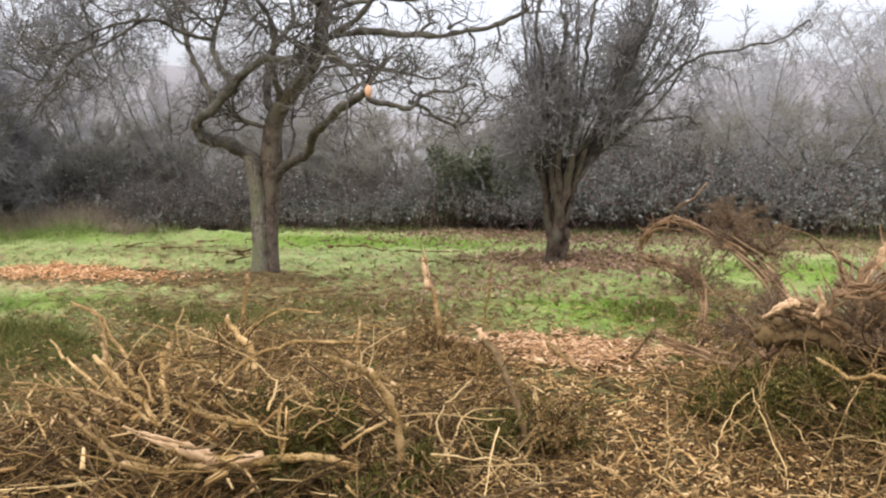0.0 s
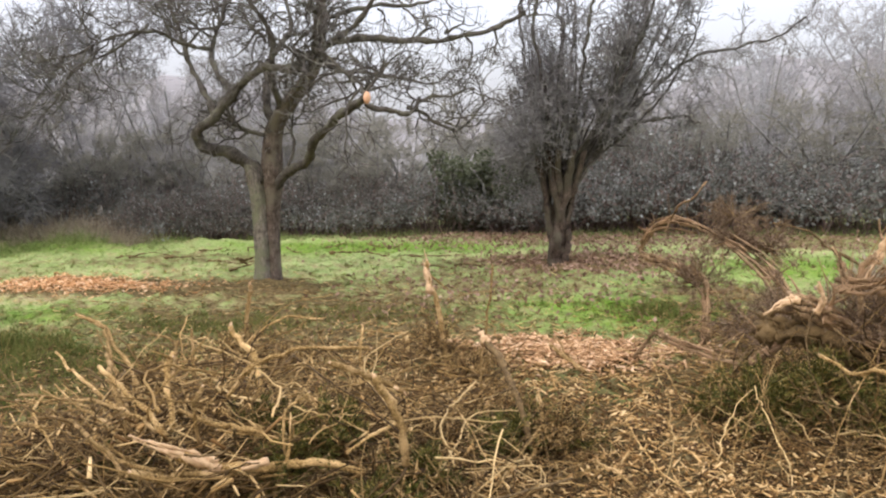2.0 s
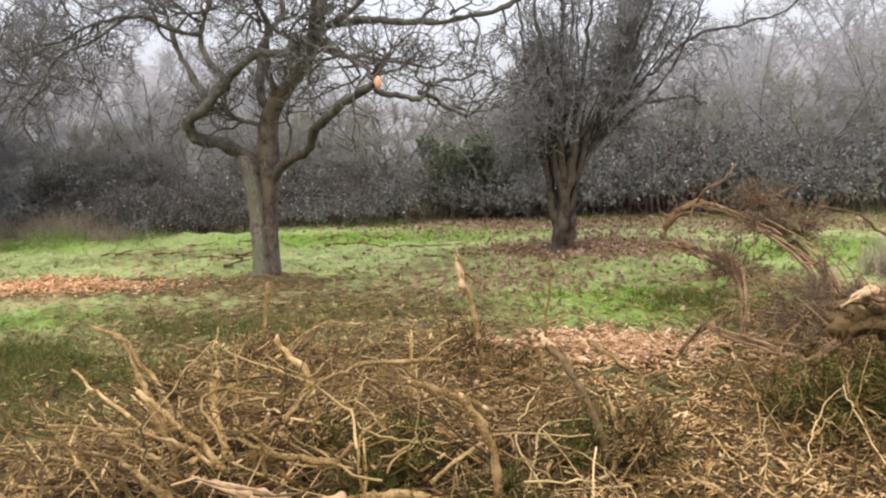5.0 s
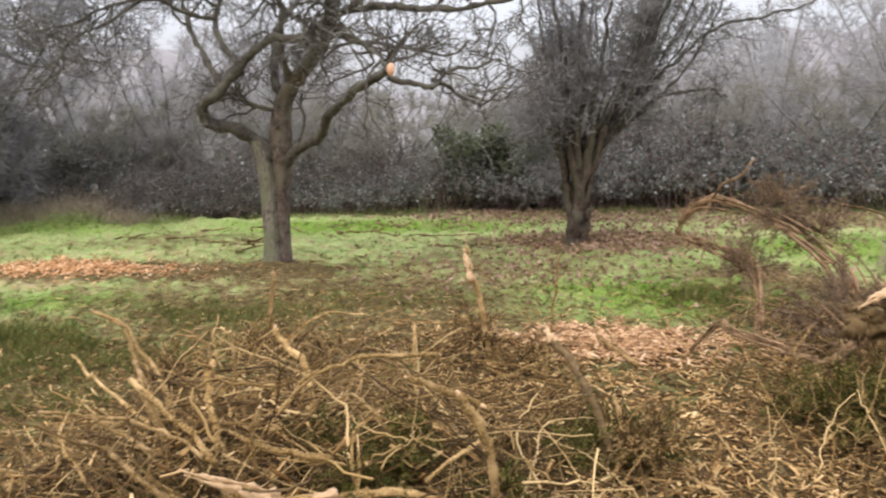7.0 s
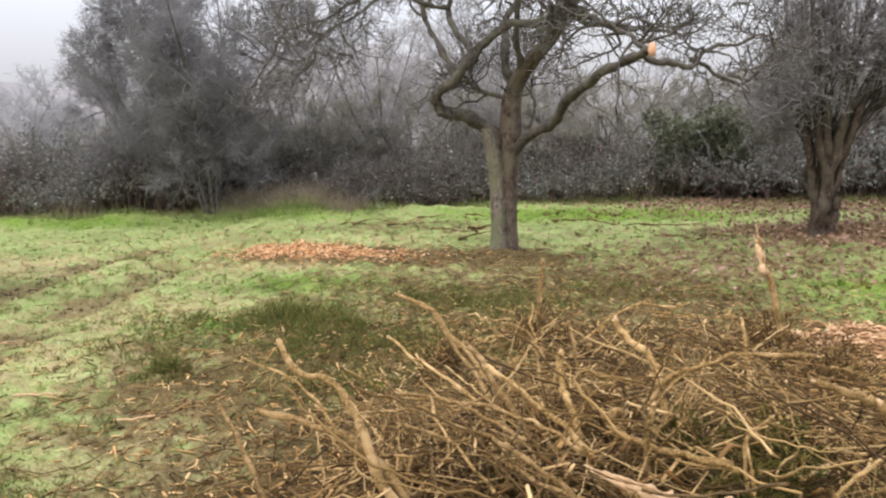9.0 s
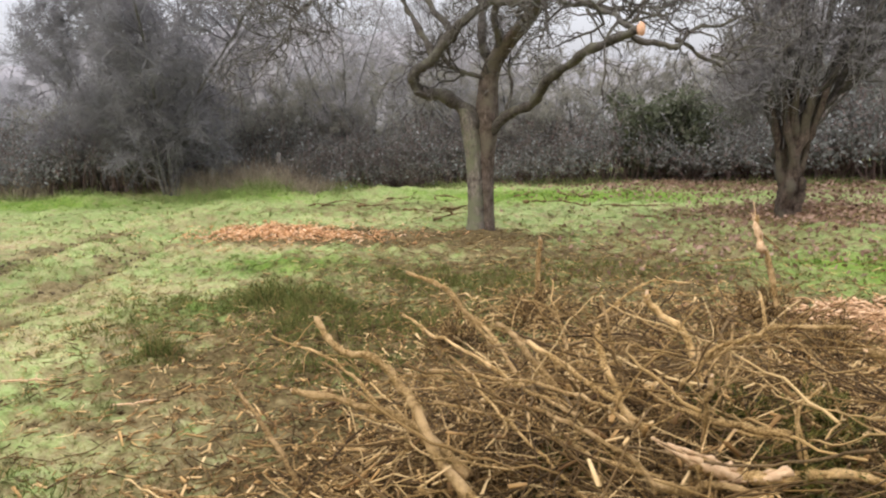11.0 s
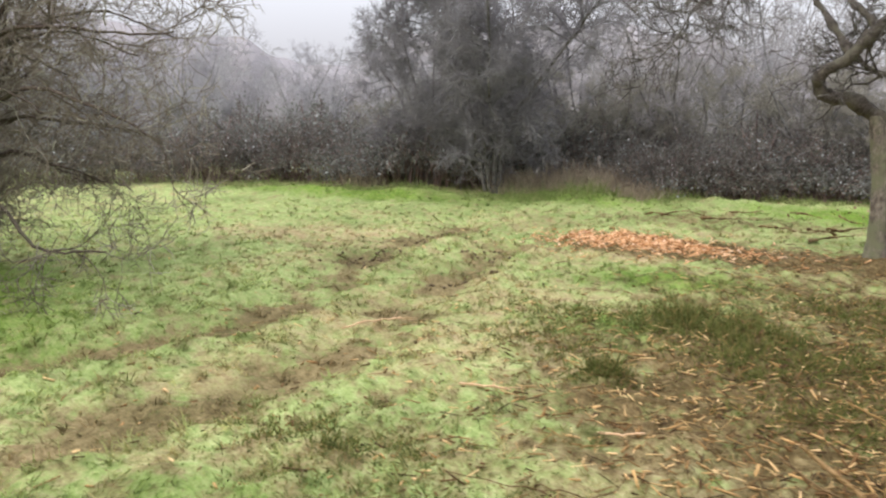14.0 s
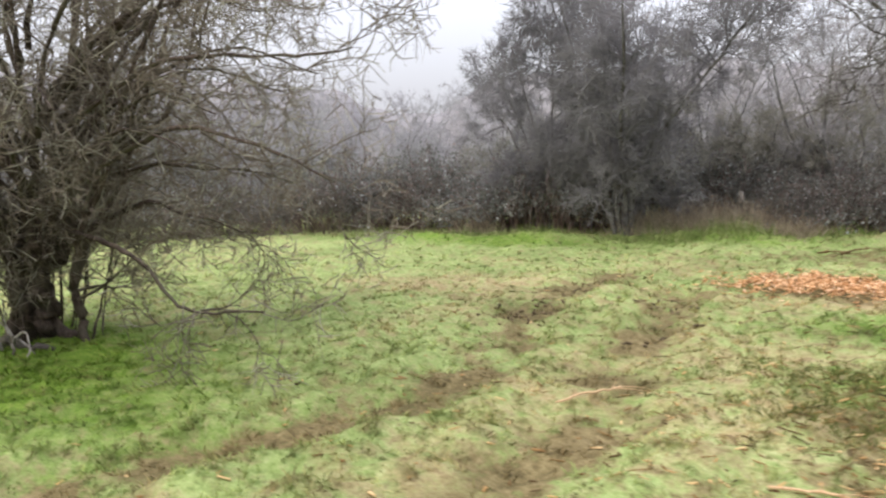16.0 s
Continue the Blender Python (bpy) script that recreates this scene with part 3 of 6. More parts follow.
def build_grass():
    """Matted winter grass: tufts of bent blades, thickest near the walk."""
    n = 66000
    x = rng.uniform(-15, 7, n)
    y = 1.3 + 14 * rng.random(n) ** 1.5
    rear = np.random.default_rng(77)
    y = np.where(rear.random(n) < 0.1, 1.9 - 5.5 * rear.random(n) ** 1.4, y)
    near = np.clip(1.35 - np.hypot(x + 4, y - 3) / 9.5, 0.12, 1)
    keep = rng.random(n) < near * (1 - 0.85 * litter_at(x, y)) * (1 - 0.55 * mud_at(x, y)) * np.clip(0.85 + 0.7 * wave(x, y, 0.5, 17, 2), 0.25, 1)
    x, y = x[keep], y[keep]
    per = 8
    tone = np.repeat(np.clip(0.45 + 0.28 * rng.standard_normal(len(x)) + 0.3 * wave(x, y, 0.4, 23, 2), 0, 1), per)
    heave = np.clip(0.9 + 0.7 * wave(x, y, 0.45, 19, 2) + 0.35 * vivid_at(x, y), 0.35, 2.0) * rng.uniform(0.6, 1.3, len(x))
    sweep = np.stack([wave(x, y, 1.2, 27, 2), wave(x, y, 1.2, 28, 2), 0 * x], -1)
    far = 0.85 + 0.075 * np.hypot(x + 3, y)
    x = np.repeat(x, per) + rng.normal(0, 0.022, per * len(x))
    y = np.repeat(y, per) + rng.normal(0, 0.022, len(x))
    n = len(x)
    heave, sweep, far = np.repeat(heave, per), np.repeat(sweep, per, 0), np.repeat(far, per)
    base = np.stack([x, y, ground_z(x, y) - 0.006], -1)
    yaw = rng.uniform(0, 2 * math.pi, n)
    side = np.stack([np.cos(yaw), np.sin(yaw), 0 * yaw], -1)
    tall = (heave * (0.035 + 0.045 * rng.random(n)))[:, None]
    wide = ((0.0032 + 0.002 * rng.random(n)) * far)[:, None]
    lean = unit(np.array([0, 0, 0.75]) + rng.normal(0, 0.8, (n, 3)) * np.array([1, 1, 0.1]) + 1.1 * sweep)
    mid = base + lean * tall * 0.6
    tip = mid + unit(lean * np.array([1.4, 1.4, 0.25])) * tall * 0.7
    v = np.stack([base - side * wide, base + side * wide, mid + side * wide * 0.7, mid - side * wide * 0.7, tip], 1).reshape(-1, 3)
    k = np.arange(n)[:, None] * 5
    f = np.concatenate([k + np.array([0, 1, 2]), k + np.array([0, 2, 3]), k + np.array([3, 2, 4])])
    me = mesh_of("grass", v, f, M_GRASS)
    for name, fn in TURF:
        me.attributes.new(name, "FLOAT", "POINT").data.foreach_set("value", np.repeat(fn(x, y), 5).astype(np.float32))
    me.attributes.new("tone", "FLOAT", "POINT").data.foreach_set("value", np.repeat(tone, 5).astype(np.float32))
    return tagged(new("grass", me), "short winter grass, bright green in damp patches", "grass", kind="stuff")


build_grass()


# ---- trees ----
def stem(points, r0, r1, sides, rnd, material, name, parent, n=None, knots=0.08, sway=0.1):
    n = n or 5 * len(points)
    path = spline(points, n)
    drift = np.cumsum(rnd.normal(0, 1, (n, 3)), 0)
    drift = (drift - np.linspace(0, 1, n)[:, None] * drift[-1]) * sway * min(r0, 0.09)
    v, f = limb(path + drift, r0, r1, sides, n, knots, rnd)
    return part(name, mesh_of(name, v, quads_to_tris(f), material, True), parent)


def resampled(lines, radii, n=8):
    return np.stack([spline(p, n) for p in lines]), np.stack([np.linspace(a, b, n) for a, b in radii])


def crown_of(lines, radii, rnd, parent, branch_mat, twig_mat, orders, name="twig_mass", n=8):
    """Boughs, then twigs, grown from the given limbs. orders: keyword sets for grow()."""
    p, r = resampled(lines, radii, n)
    fine = []
    for k, order in enumerate(orders):
        p, r = grow(p, r, rnd=rnd, **order)
        if k == 0:
            part("branchwork", mesh_of("branchwork", *tubes(p, r, 5), branch_mat, True), parent, kind="stuff")
        else:
            fine.append(tubes(p, r, 3) if k < len(orders) - 1 else ribbons(p, r, rnd))
    part(name, mesh_of(name, *joined(fine), twig_mat), parent, kind="stuff")


def lobed(points, radii, rnd, material, name, parent, sides=22, n=34):
    """A furrowed bole: its girth changes along the way, with ridges that wander up it."""
    path = spline(points, n)
    girth = spline([(0, 0, r) for r in radii], n)[:, 2]
    ang = np.arange(sides) * 2 * math.pi / sides
    u = np.linspace(0, 1, n)[:, None]
    ridge = 0.09 * np.sin(3 * ang + 2.2 * u + rnd.uniform(0, 6)) + 0.05 * np.sin(7 * ang - 3 * u + rnd.uniform(0, 6)) + 0.025 * rnd.standard_normal((n, sides))
    r = girth[:, None] * (1 + ridge)
    v = path[:, None] + np.stack([np.cos(ang) * r, np.sin(ang) * r, 0 * r], -1)
    v = np.concatenate([v.reshape(-1, 3), path[-1:] + np.array([[0, 0, 0.5 * radii[-1]]])])
    k = (np.arange(n - 1)[:, None] * sides + np.arange(sides)[None]).reshape(-1)
    k2 = (np.arange(n - 1)[:, None] * sides + (np.arange(sides)[None] + 1) % sides).reshape(-1)
    top = (n - 1) * sides
    cap = np.array([(top + i, top + (i + 1) % sides, n * sides) for i in range(sides)])
    f = np.concatenate([np.stack([k, k2, k2 + sides], -1), np.stack([k, k2 + sides, k + sides], -1), cap])
    return part(name, mesh_of(name, v, f, material, True), parent)


def spreading_tree():
    rnd = np.random.default_rng(21)
    tree = tagged(new("bare_tree"), "bare spreading tree, grey mossy trunk, sawn limb", "tree")
    limbs = [
        ([(-2.91, 10.0, 1.37), (-3.04, 9.95, 1.57), (-3.26, 9.8, 1.74), (-3.48, 9.7, 1.84), (-3.58, 9.6, 1.96), (-3.34, 9.5, 2.17), (-3.08, 9.5, 2.49), (-2.71, 9.4, 2.72), (-2.3, 9.2, 2.77), (-1.93, 9.0, 2.93)], 0.092, 0.05),
        ([(-2.82, 10.0, 1.35), (-2.78, 10.0, 1.81), (-2.71, 10.0, 2.15), (-2.49, 9.9, 2.4), (-2.21, 9.7, 2.67), (-2.01, 9.5, 2.96), (-1.94, 9.4, 3.33), (-1.86, 9.3, 3.85)], 0.155, 0.075),
        ([(-2.76, 10.0, 1.25), (-2.46, 9.8, 1.52), (-2.14, 9.4, 1.68), (-1.95, 9.0, 1.85), (-1.57, 8.4, 2.08), (-1.24, 7.8, 2.19), (-1.05, 7.22, 2.235)], 0.07, 0.045),
        ([(-1.1, 7.45, 2.2), (-0.8, 7.6, 2.15), (-0.68, 7.7, 2.17), (-0.53, 7.9, 2.31), (-0.18, 8.1, 2.39), (0.0, 8.2, 2.4)], 0.04, 0.014),
        ([(-0.68, 7.7, 2.17), (-0.54, 7.9, 2.14), (-0.39, 8.0, 2.05), (-0.18, 8.1, 1.98), (-0.01, 8.2, 2.09), (0.14, 8.3, 2.28)], 0.028, 0.013),
        ([(-3.34, 9.5, 2.18), (-3.56, 9.7, 2.55), (-3.8, 9.9, 3.05), (-3.97, 10.0, 3.48), (-4.17, 10.1, 3.94)], 0.06, 0.025),
        ([(-3.12, 9.5, 2.44), (-3.28, 9.7, 2.76), (-3.56, 10.0, 3.17), (-3.45, 10.2, 3.65), (-3.3, 10.3, 4.26)], 0.055, 0.03),
        ([(-2.01, 9.5, 2.96), (-1.63, 9.0, 2.77), (-1.38, 8.4, 2.52), (-1.08, 7.5, 2.28)], 0.05, 0.035),
        ([(-1.99, 9.5, 3.07), (-1.31, 9.2, 3.14), (-0.87, 9.0, 3.09), (-0.26, 8.9, 3.11), (0.21, 8.8, 3.12), (0.6, 8.8, 3.3)], 0.06, 0.03),
        ([(-3.56, 10.0, 3.17), (-3.85, 9.6, 3.26), (-4.04, 9.2, 3.34), (-4.35, 8.8, 3.16), (-4.67, 8.6, 2.96), (-5.07, 8.4, 2.81)], 0.035, 0.012),
        ([(-4.04, 9.2, 3.34), (-4.32, 9.0, 3.04), (-4.79, 8.8, 2.76), (-4.97, 8.7, 2.42), (-5.21, 8.6, 2.12)], 0.022, 0.008),
        ([(-2.71, 10.0, 2.15), (-2.84, 10.2, 2.58), (-2.86, 10.5, 3.08), (-2.65, 10.7, 3.57), (-2.84, 10.9, 4.32)], 0.075, 0.03),
        ([(-2.53, 9.9, 1.5), (-2.48, 10.0, 1.8), (-2.53, 10.1, 2.15), (-2.44, 10.2, 2.58)], 0.028, 0.012),
        ([(-2.77, 10.0, 1.96), (-2.97, 9.9, 1.98), (-3.23, 9.9, 2.12), (-3.34, 9.9, 2.27)], 0.04, 0.025),
        ([(-2.04, 9.5, 2.96), (-1.7, 9.8, 2.8), (-1.14, 10.1, 2.77), (-0.55, 10.3, 2.7), (-0.32, 10.4, 2.86)], 0.04, 0.015),
        ([(-2.6, 9.9, 2.3), (-2.7, 9.6, 2.8), (-2.6, 9.3, 3.3), (-2.9, 9.0, 3.9)], 0.06, 0.03),
        ([(-1.93, 9.0, 2.93), (-1.5, 8.9, 3.2), (-1.0, 8.6, 3.6), (-0.6, 8.3, 3.9)], 0.045, 0.02),
        ([(-1.94, 9.4, 3.33), (-1.4, 9.9, 3.6), (-0.8, 10.3, 3.7), (-0.2, 10.8, 4.0)], 0.045, 0.02),
    ]
    lobed([(-2.95, 9.95, -0.12), (-2.95, 9.95, 0.06), (-2.945, 9.95, 0.3), (-2.95, 9.95, 0.6), (-2.96, 9.95, 0.9), (-2.985, 9.95, 1.2), (-3.02, 9.94, 1.42), (-3.08, 9.92, 1.6)],
          (0.16, 0.125, 0.108, 0.105, 0.107, 0.112, 0.11, 0.07), rnd, M_TRUNK, "trunk", tree)
    lobed([(-2.83, 10.02, -0.12), (-2.825, 10.02, 0.06), (-2.825, 10.02, 0.4), (-2.82, 10.02, 0.8), (-2.8, 10.02, 1.15), (-2.79, 10.01, 1.45), (-2.77, 10.0, 1.81), (-2.71, 10.0, 2.12), (-2.5, 9.9, 2.4), (-2.21, 9.7, 2.67), (-2.01, 9.5, 2.96), (-1.94, 9.4, 3.33), (-1.86, 9.3, 3.85)],
          (0.145, 0.112, 0.1, 0.105, 0.122, 0.15, 0.132, 0.122, 0.125, 0.11, 0.09, 0.075, 0.06), rnd, M_TRUNK_BROWN, "limb", tree, 22, 60)
    limbs = [(q, a * (0.95 if k < 3 else 0.8), b * (0.9 if k < 3 else 0.7)) for k, (q, a, b) in enumerate(limbs)]
    for k, (pts, a, b) in enumerate(limbs):
        if k == 1:
            continue
        ob = stem(pts, a, b, 10, rnd, M_LIMB, "limb", tree, 5 * len(pts), 0.11 if k < 3 else 0.16, 0.16 if k < 3 else 0.35)
        if k == 2:
            part("saw_cut", mesh_of("saw_cut", *disc((-1.03, 7.16, 2.235), (0.25, -0.95, 0.05), 0.034, 0.066, rnd), M_CUT, False), ob, "fresh orange saw cut")
    airy = (3, 4, 8, 14, 16, 17)
    for group, orders in (
        ([k for k in range(len(limbs)) if k != 2 and k not in airy], ((13, 1.5), (8, 0.75), (5, 0.34))),
        (airy, ((7, 1.1), (6, 0.6), (4, 0.3))),
    ):
        lines = [limbs[k][0][-3:] if k < 3 else limbs[k][0] for k in group]
        crown_of(lines, [limbs[k][1:] for k in group], rnd, tree, M_LIMB, M_TWIG, [
            dict(per=orders[0][0], length=orders[0][1], angle=(30, 80), up=0.1, crook=0.8, n=9, thin=0.5, start=0.4, thick=0.6, tip=0.0035),
            dict(per=orders[1][0], length=orders[1][1], angle=(30, 80), up=0.1, crook=0.8, n=6, thin=0.6, tip=0.0026, thick=0.25),
            dict(per=orders[2][0], length=orders[2][1], angle=(30, 80), up=0.08, crook=0.7, n=4, thin=0.7, tip=0.002, thick=0.1),
        ])
    return tree


def disc(at, facing, rx, ry, rnd, n=14):
    """A slightly domed cut face."""
    c, d = np.array(at, float), unit(np.array(facing, float))
    a = unit(np.cross(d, (0, 0, 1.0)))
    b = np.cross(d, a)
    ang = np.arange(n) * 2 * math.pi / n
    w = 1 + 0.1 * rnd.standard_normal(n)
    ring = c + (np.cos(ang) * w * rx)[:, None] * a + (np.sin(ang) * w * ry)[:, None] * b
    back = ring - d * 0.02
    v = np.concatenate([ring, back, [c + d * 0.006]])
    i = np.arange(n)
    j = (i + 1) % n
    f = np.concatenate([np.stack([i, j, 0 * i + 2 * n], -1), np.stack([i, i + n, j], -1), np.stack([j, i + n, j + n], -1)])
    return v, f


def upright_tree():
    rnd = np.random.default_rng(33)
    tree = tagged(new("hawthorn_tree"), "bare hawthorn, dark stems and dense upright twigs", "tree")
    for dx, dy, r in ((-0.07, -0.05, 0.08), (0.05, -0.08, 0.085), (0.0, 0.07, 0.1), (-0.1, 0.05, 0.07), (0.11, 0.02, 0.075), (-0.02, -0.1, 0.07), (0.1, -0.06, 0.06), (-0.11, -0.03, 0.06)):
        stem([(1.25 + dx, 11.6 + dy, -0.12), (1.25 + dx * 0.9, 11.6 + dy, 0.15), (1.26 + dx * 1.1, 11.6 + dy, 0.45), (1.27 + dx * 1.4, 11.6 + dy * 1.3, 0.8), (1.29 + dx * 2.1, 11.6 + dy * 2, 1.2), (1.31 + dx * 3.4, 11.6 + dy * 3, 1.75)], r * 1.1, r * 0.6, 10, rnd, M_TRUNK_DARK, "stem", tree, 22, 0.14, 0.25)
    limbs = [
        ([(1.2, 11.6, 0.5), (1.14, 11.6, 1.43), (1.16, 11.6, 1.95), (1.24, 11.6, 2.72), (1.33, 11.7, 3.58), (1.37, 11.7, 4.5)], 0.095, 0.035),
        ([(1.32, 11.6, 0.8), (1.45, 11.5, 1.43), (1.57, 11.3, 1.94), (1.66, 11.2, 2.67), (1.76, 11.1, 3.55), (1.86, 11.0, 4.31)], 0.075, 0.025),
        ([(1.36, 11.6, 0.95), (1.68, 11.6, 1.42), (2.0, 11.5, 1.76), (2.45, 11.4, 1.97), (2.93, 11.3, 2.04), (3.32, 11.2, 2.09)], 0.07, 0.02),
        ([(1.16, 11.6, 0.95), (0.99, 11.7, 1.52), (0.9, 11.8, 1.88), (0.8, 11.9, 2.41), (0.74, 12.0, 3.12), (0.7, 12.0, 3.99)], 0.06, 0.025),
        ([(1.7, 11.6, 1.45), (2.36, 11.8, 2.29), (3.09, 12.0, 2.9), (3.9, 12.1, 3.29), (4.63, 12.2, 3.42), (5.23, 12.2, 3.75)], 0.06, 0.016),
        ([(1.1, 11.6, 1.3), (0.95, 11.3, 1.7), (0.78, 11.0, 1.74), (0.62, 10.8, 1.84)], 0.03, 0.012),
        ([(1.4, 11.6, 1.2), (1.85, 11.9, 2.13), (2.33, 12.2, 3.02), (2.72, 12.4, 3.93), (2.89, 12.4, 4.63)], 0.06, 0.02),
        ([(1.18, 11.6, 1.7), (1.0, 11.3, 2.45), (0.94, 11.1, 3.24), (0.89, 11.0, 4.18)], 0.06, 0.025),
        ([(1.3, 11.7, 1.2), (1.5, 12.0, 2.2), (1.55, 12.3, 3.2), (1.6, 12.5, 4.3)], 0.06, 0.02),
        ([(1.5, 11.5, 1.6), (1.95, 11.2, 2.5), (2.3, 11.0, 3.3), (2.6, 10.8, 4.2)], 0.05, 0.02),
        ([(1.85, 11.6, 1.65), (2.5, 11.6, 2.3), (3.0, 11.6, 2.9), (3.4, 11.6, 3.7)], 0.045, 0.016),
    ]
    for k in range(20):
        a = 2 * math.pi * (k + rnd.random()) / 20
        c, q, out, z0, top = math.cos(a), math.sin(a), rnd.uniform(0.3, 1.15), rnd.uniform(0.8, 1.5), rnd.uniform(2.3, 4.2)
        out = out * (0.4 if c < 0 else 1.0)
        limbs.append(([(1.25 + 0.1 * c, 11.6 + 0.1 * q, z0), (1.25 + 0.6 * out * c, 11.6 + 0.6 * out * q, z0 + 0.5), (1.25 + out * c, 11.6 + out * q, 0.5 * (z0 + top)), (1.25 + 1.1 * out * c, 11.6 + 1.1 * out * q, top)], 0.028, 0.009))
    for k in range(11):
        x1, y1, top = rnd.uniform(1.9, 3.5), rnd.uniform(10.9, 12.4), rnd.uniform(2.7, 4.5)
        limbs.append(([(1.4, 11.6, 1.2), (1.4 + 0.35 * (x1 - 1.4), 11.6 + 0.4 * (y1 - 11.6), 1.9), (1.4 + 0.7 * (x1 - 1.4), 11.6 + 0.8 * (y1 - 11.6), 1.9 + 0.5 * (top - 1.9)), (x1, y1, top)], 0.03, 0.009))
    limbs = [(p, 0.66 * a, 0.8 * b) for p, a, b in limbs]
    for pts, a, b in limbs:
        stem(pts, a, b, 9, rnd, M_THORNBARK, "stem", tree, 8 * len(pts), 0.16, 0.5)
    # wispy shoots hang about the trunk
    shoots = [([(1.3, 11.5, 1.1), (1.05, 11.25, 1.7), (0.8, 11.1, 1.8), (0.6, 11.0, 1.5)], 0.015, 0.005)]
    for k in range(7):
        a, out, z = rnd.uniform(2.2, 5.0), rnd.uniform(0.5, 0.8), rnd.uniform(1.9, 2.9)
        c, q = math.cos(a), math.sin(a)
        shoots.append(([(1.25 + 0.35 * c, 11.6 + 0.35 * q, z - 0.4), (1.25 + 0.75 * out * c, 11.6 + 0.75 * out * q, z), (1.25 + out * c, 11.6 + out * q, z - 0.15), (1.25 + 1.1 * out * c, 11.6 + 1.1 * out * q, z - 0.75)], 0.013, 0.004))
    limbs = limbs + shoots
    lines, radii = [q[0] for q in limbs], [(q[1], q[2]) for q in limbs]
    crown_of(lines, radii, rnd, tree, M_TWIG_HAWTHORN, M_TWIG_HAWTHORN, [
        dict(per=8, length=0.9, angle=(20, 65), up=0.4, crook=0.85, n=8, thin=0.45, start=0.38, thick=0.45, tip=0.0035),
        dict(per=7, length=0.6, angle=(25, 75), up=0.25, crook=0.9, n=5, thin=0.65, tip=0.003, thick=0.25),
        dict(per=4, length=0.28, angle=(25, 80), up=0.05, crook=0.9, n=4, thin=0.75, tip=0.003, thick=0.12),
    ])
    return tree


def thorn_bush():
    rnd = np.random.default_rng(44)
    bush = tagged(new("thorn_bush"), "leafless many-stemmed thorn bush with drooping lichened twigs", "bush")
    stems = []
    for bx, by, lean, r in ((-11.75, 3.95, 2.6, 0.1), (-11.55, 4.15, 1.2, 0.12), (-11.4, 3.95, -1.2, 0.085), (-11.6, 3.8, -2.2, 0.075), (-11.3, 4.2, 0.6, 0.07), (-10.95, 4.15, 0.3, 0.045), (-11.1, 4.3, 0.9, 0.04), (-11.85, 4.2, 2.0, 0.07)):
        c, q, out, top = math.cos(lean), math.sin(lean), rnd.uniform(0.5, 1.3), rnd.uniform(3.3, 4.4)
        stems.append(([(bx, by, -0.1), (bx - 0.05 * c, by - 0.05 * q, 0.35), (bx + 0.12 * c, by + 0.1 * q, 0.9), (bx + 0.45 * out * c, by + 0.45 * out * q, 1.7), (bx + 0.8 * out * c, by + 0.8 * out * q, 0.7 * top), (bx + 1.3 * out * c, by + 1.3 * out * q, top)], r, 0.014))
    for k in range(16):
        a, out, top = rnd.uniform(0, 2 * math.pi), rnd.uniform(0.3, 1.6), rnd.uniform(2.6, 4.4)
        c, q = math.cos(a), math.sin(a)
        stems.append(([(-11.45 + 0.2 * c, 4.05 + 0.2 * q, 0.7), (-11.45 + 0.5 * out * c, 4.05 + 0.5 * out * q, 1.6), (-11.45 + out * c, 4.05 + out * q, 0.65 * top), (-11.45 + 1.3 * out * c, 4.05 + 1.3 * out * q, top)], 0.035, 0.01))
    for a in np.linspace(-2.4, 2.3, 40):
        top = rnd.uniform(1.0, 3.9)
        out = rnd.uniform(1.4, 2.1) + 0.75 * min(top - 0.75, 2.0) * rnd.uniform(0.3, 1.0)
        c, s = math.cos(a), math.sin(a)
        z0 = rnd.uniform(0.4, 0.6) * top + 0.35
        pts = [(-11.4 + 0.15 * c, 4.05 + 0.15 * s, z0), (-11.4 + 0.9 * c, 4.05 + 0.9 * s, z0 + 0.45 * (top - z0) + 0.25), (-11.4 + 0.7 * out * c, 4.05 + 0.7 * out * s, top + 0.1), (-11.4 + out * c, 4.05 + out * s, top - 0.12)]
        stems.append((pts, 0.026, 0.007))
    for pts in ([(-10.9, 4.1, 1.05), (-9.7, 4.05, 0.85), (-9.1, 4.0, 0.5), (-8.3, 4.05, 0.52)], [(-11.0, 4.1, 1.9), (-9.5, 4.1, 2.35), (-8.3, 4.1, 2.3), (-7.4, 4.1, 2.2)], [(-11.0, 4.1, 1.4), (-9.4, 4.15, 1.8), (-8.3, 4.1, 1.65), (-7.6, 4.1, 1.4)], [(-11.0, 4.2, 2.3), (-9.6, 4.3, 3.0), (-8.4, 4.3, 2.9), (-7.5, 4.2, 2.6)]):
        stems.append((pts, 0.024, 0.006))
    for k in range(14):
        a, z = rnd.uniform(0, 2 * math.pi), rnd.uniform(0.8, 1.6)
        c, q, d = math.cos(a), math.sin(a), rnd.uniform(0.25, 0.6)
        stems.append(([(-11.45 + d * c, 4.05 + 0.7 * d * q, -0.05), (-11.45 + 1.2 * d * c, 4.05 + d * q, 0.5 * z), (-11.45 + 1.7 * d * c + rnd.normal(0, 0.1), 4.05 + 1.3 * d * q, z)], rnd.uniform(0.008, 0.016), 0.004))
    for pts, a, b in stems:
        stem(pts, a, b, 9, rnd, M_TRUNK_DARK, "stem", bush, 7 * len(pts), 0.13, 0.4)
    lines, radii = [q[0] for q in stems], [(q[1], q[2]) for q in stems]
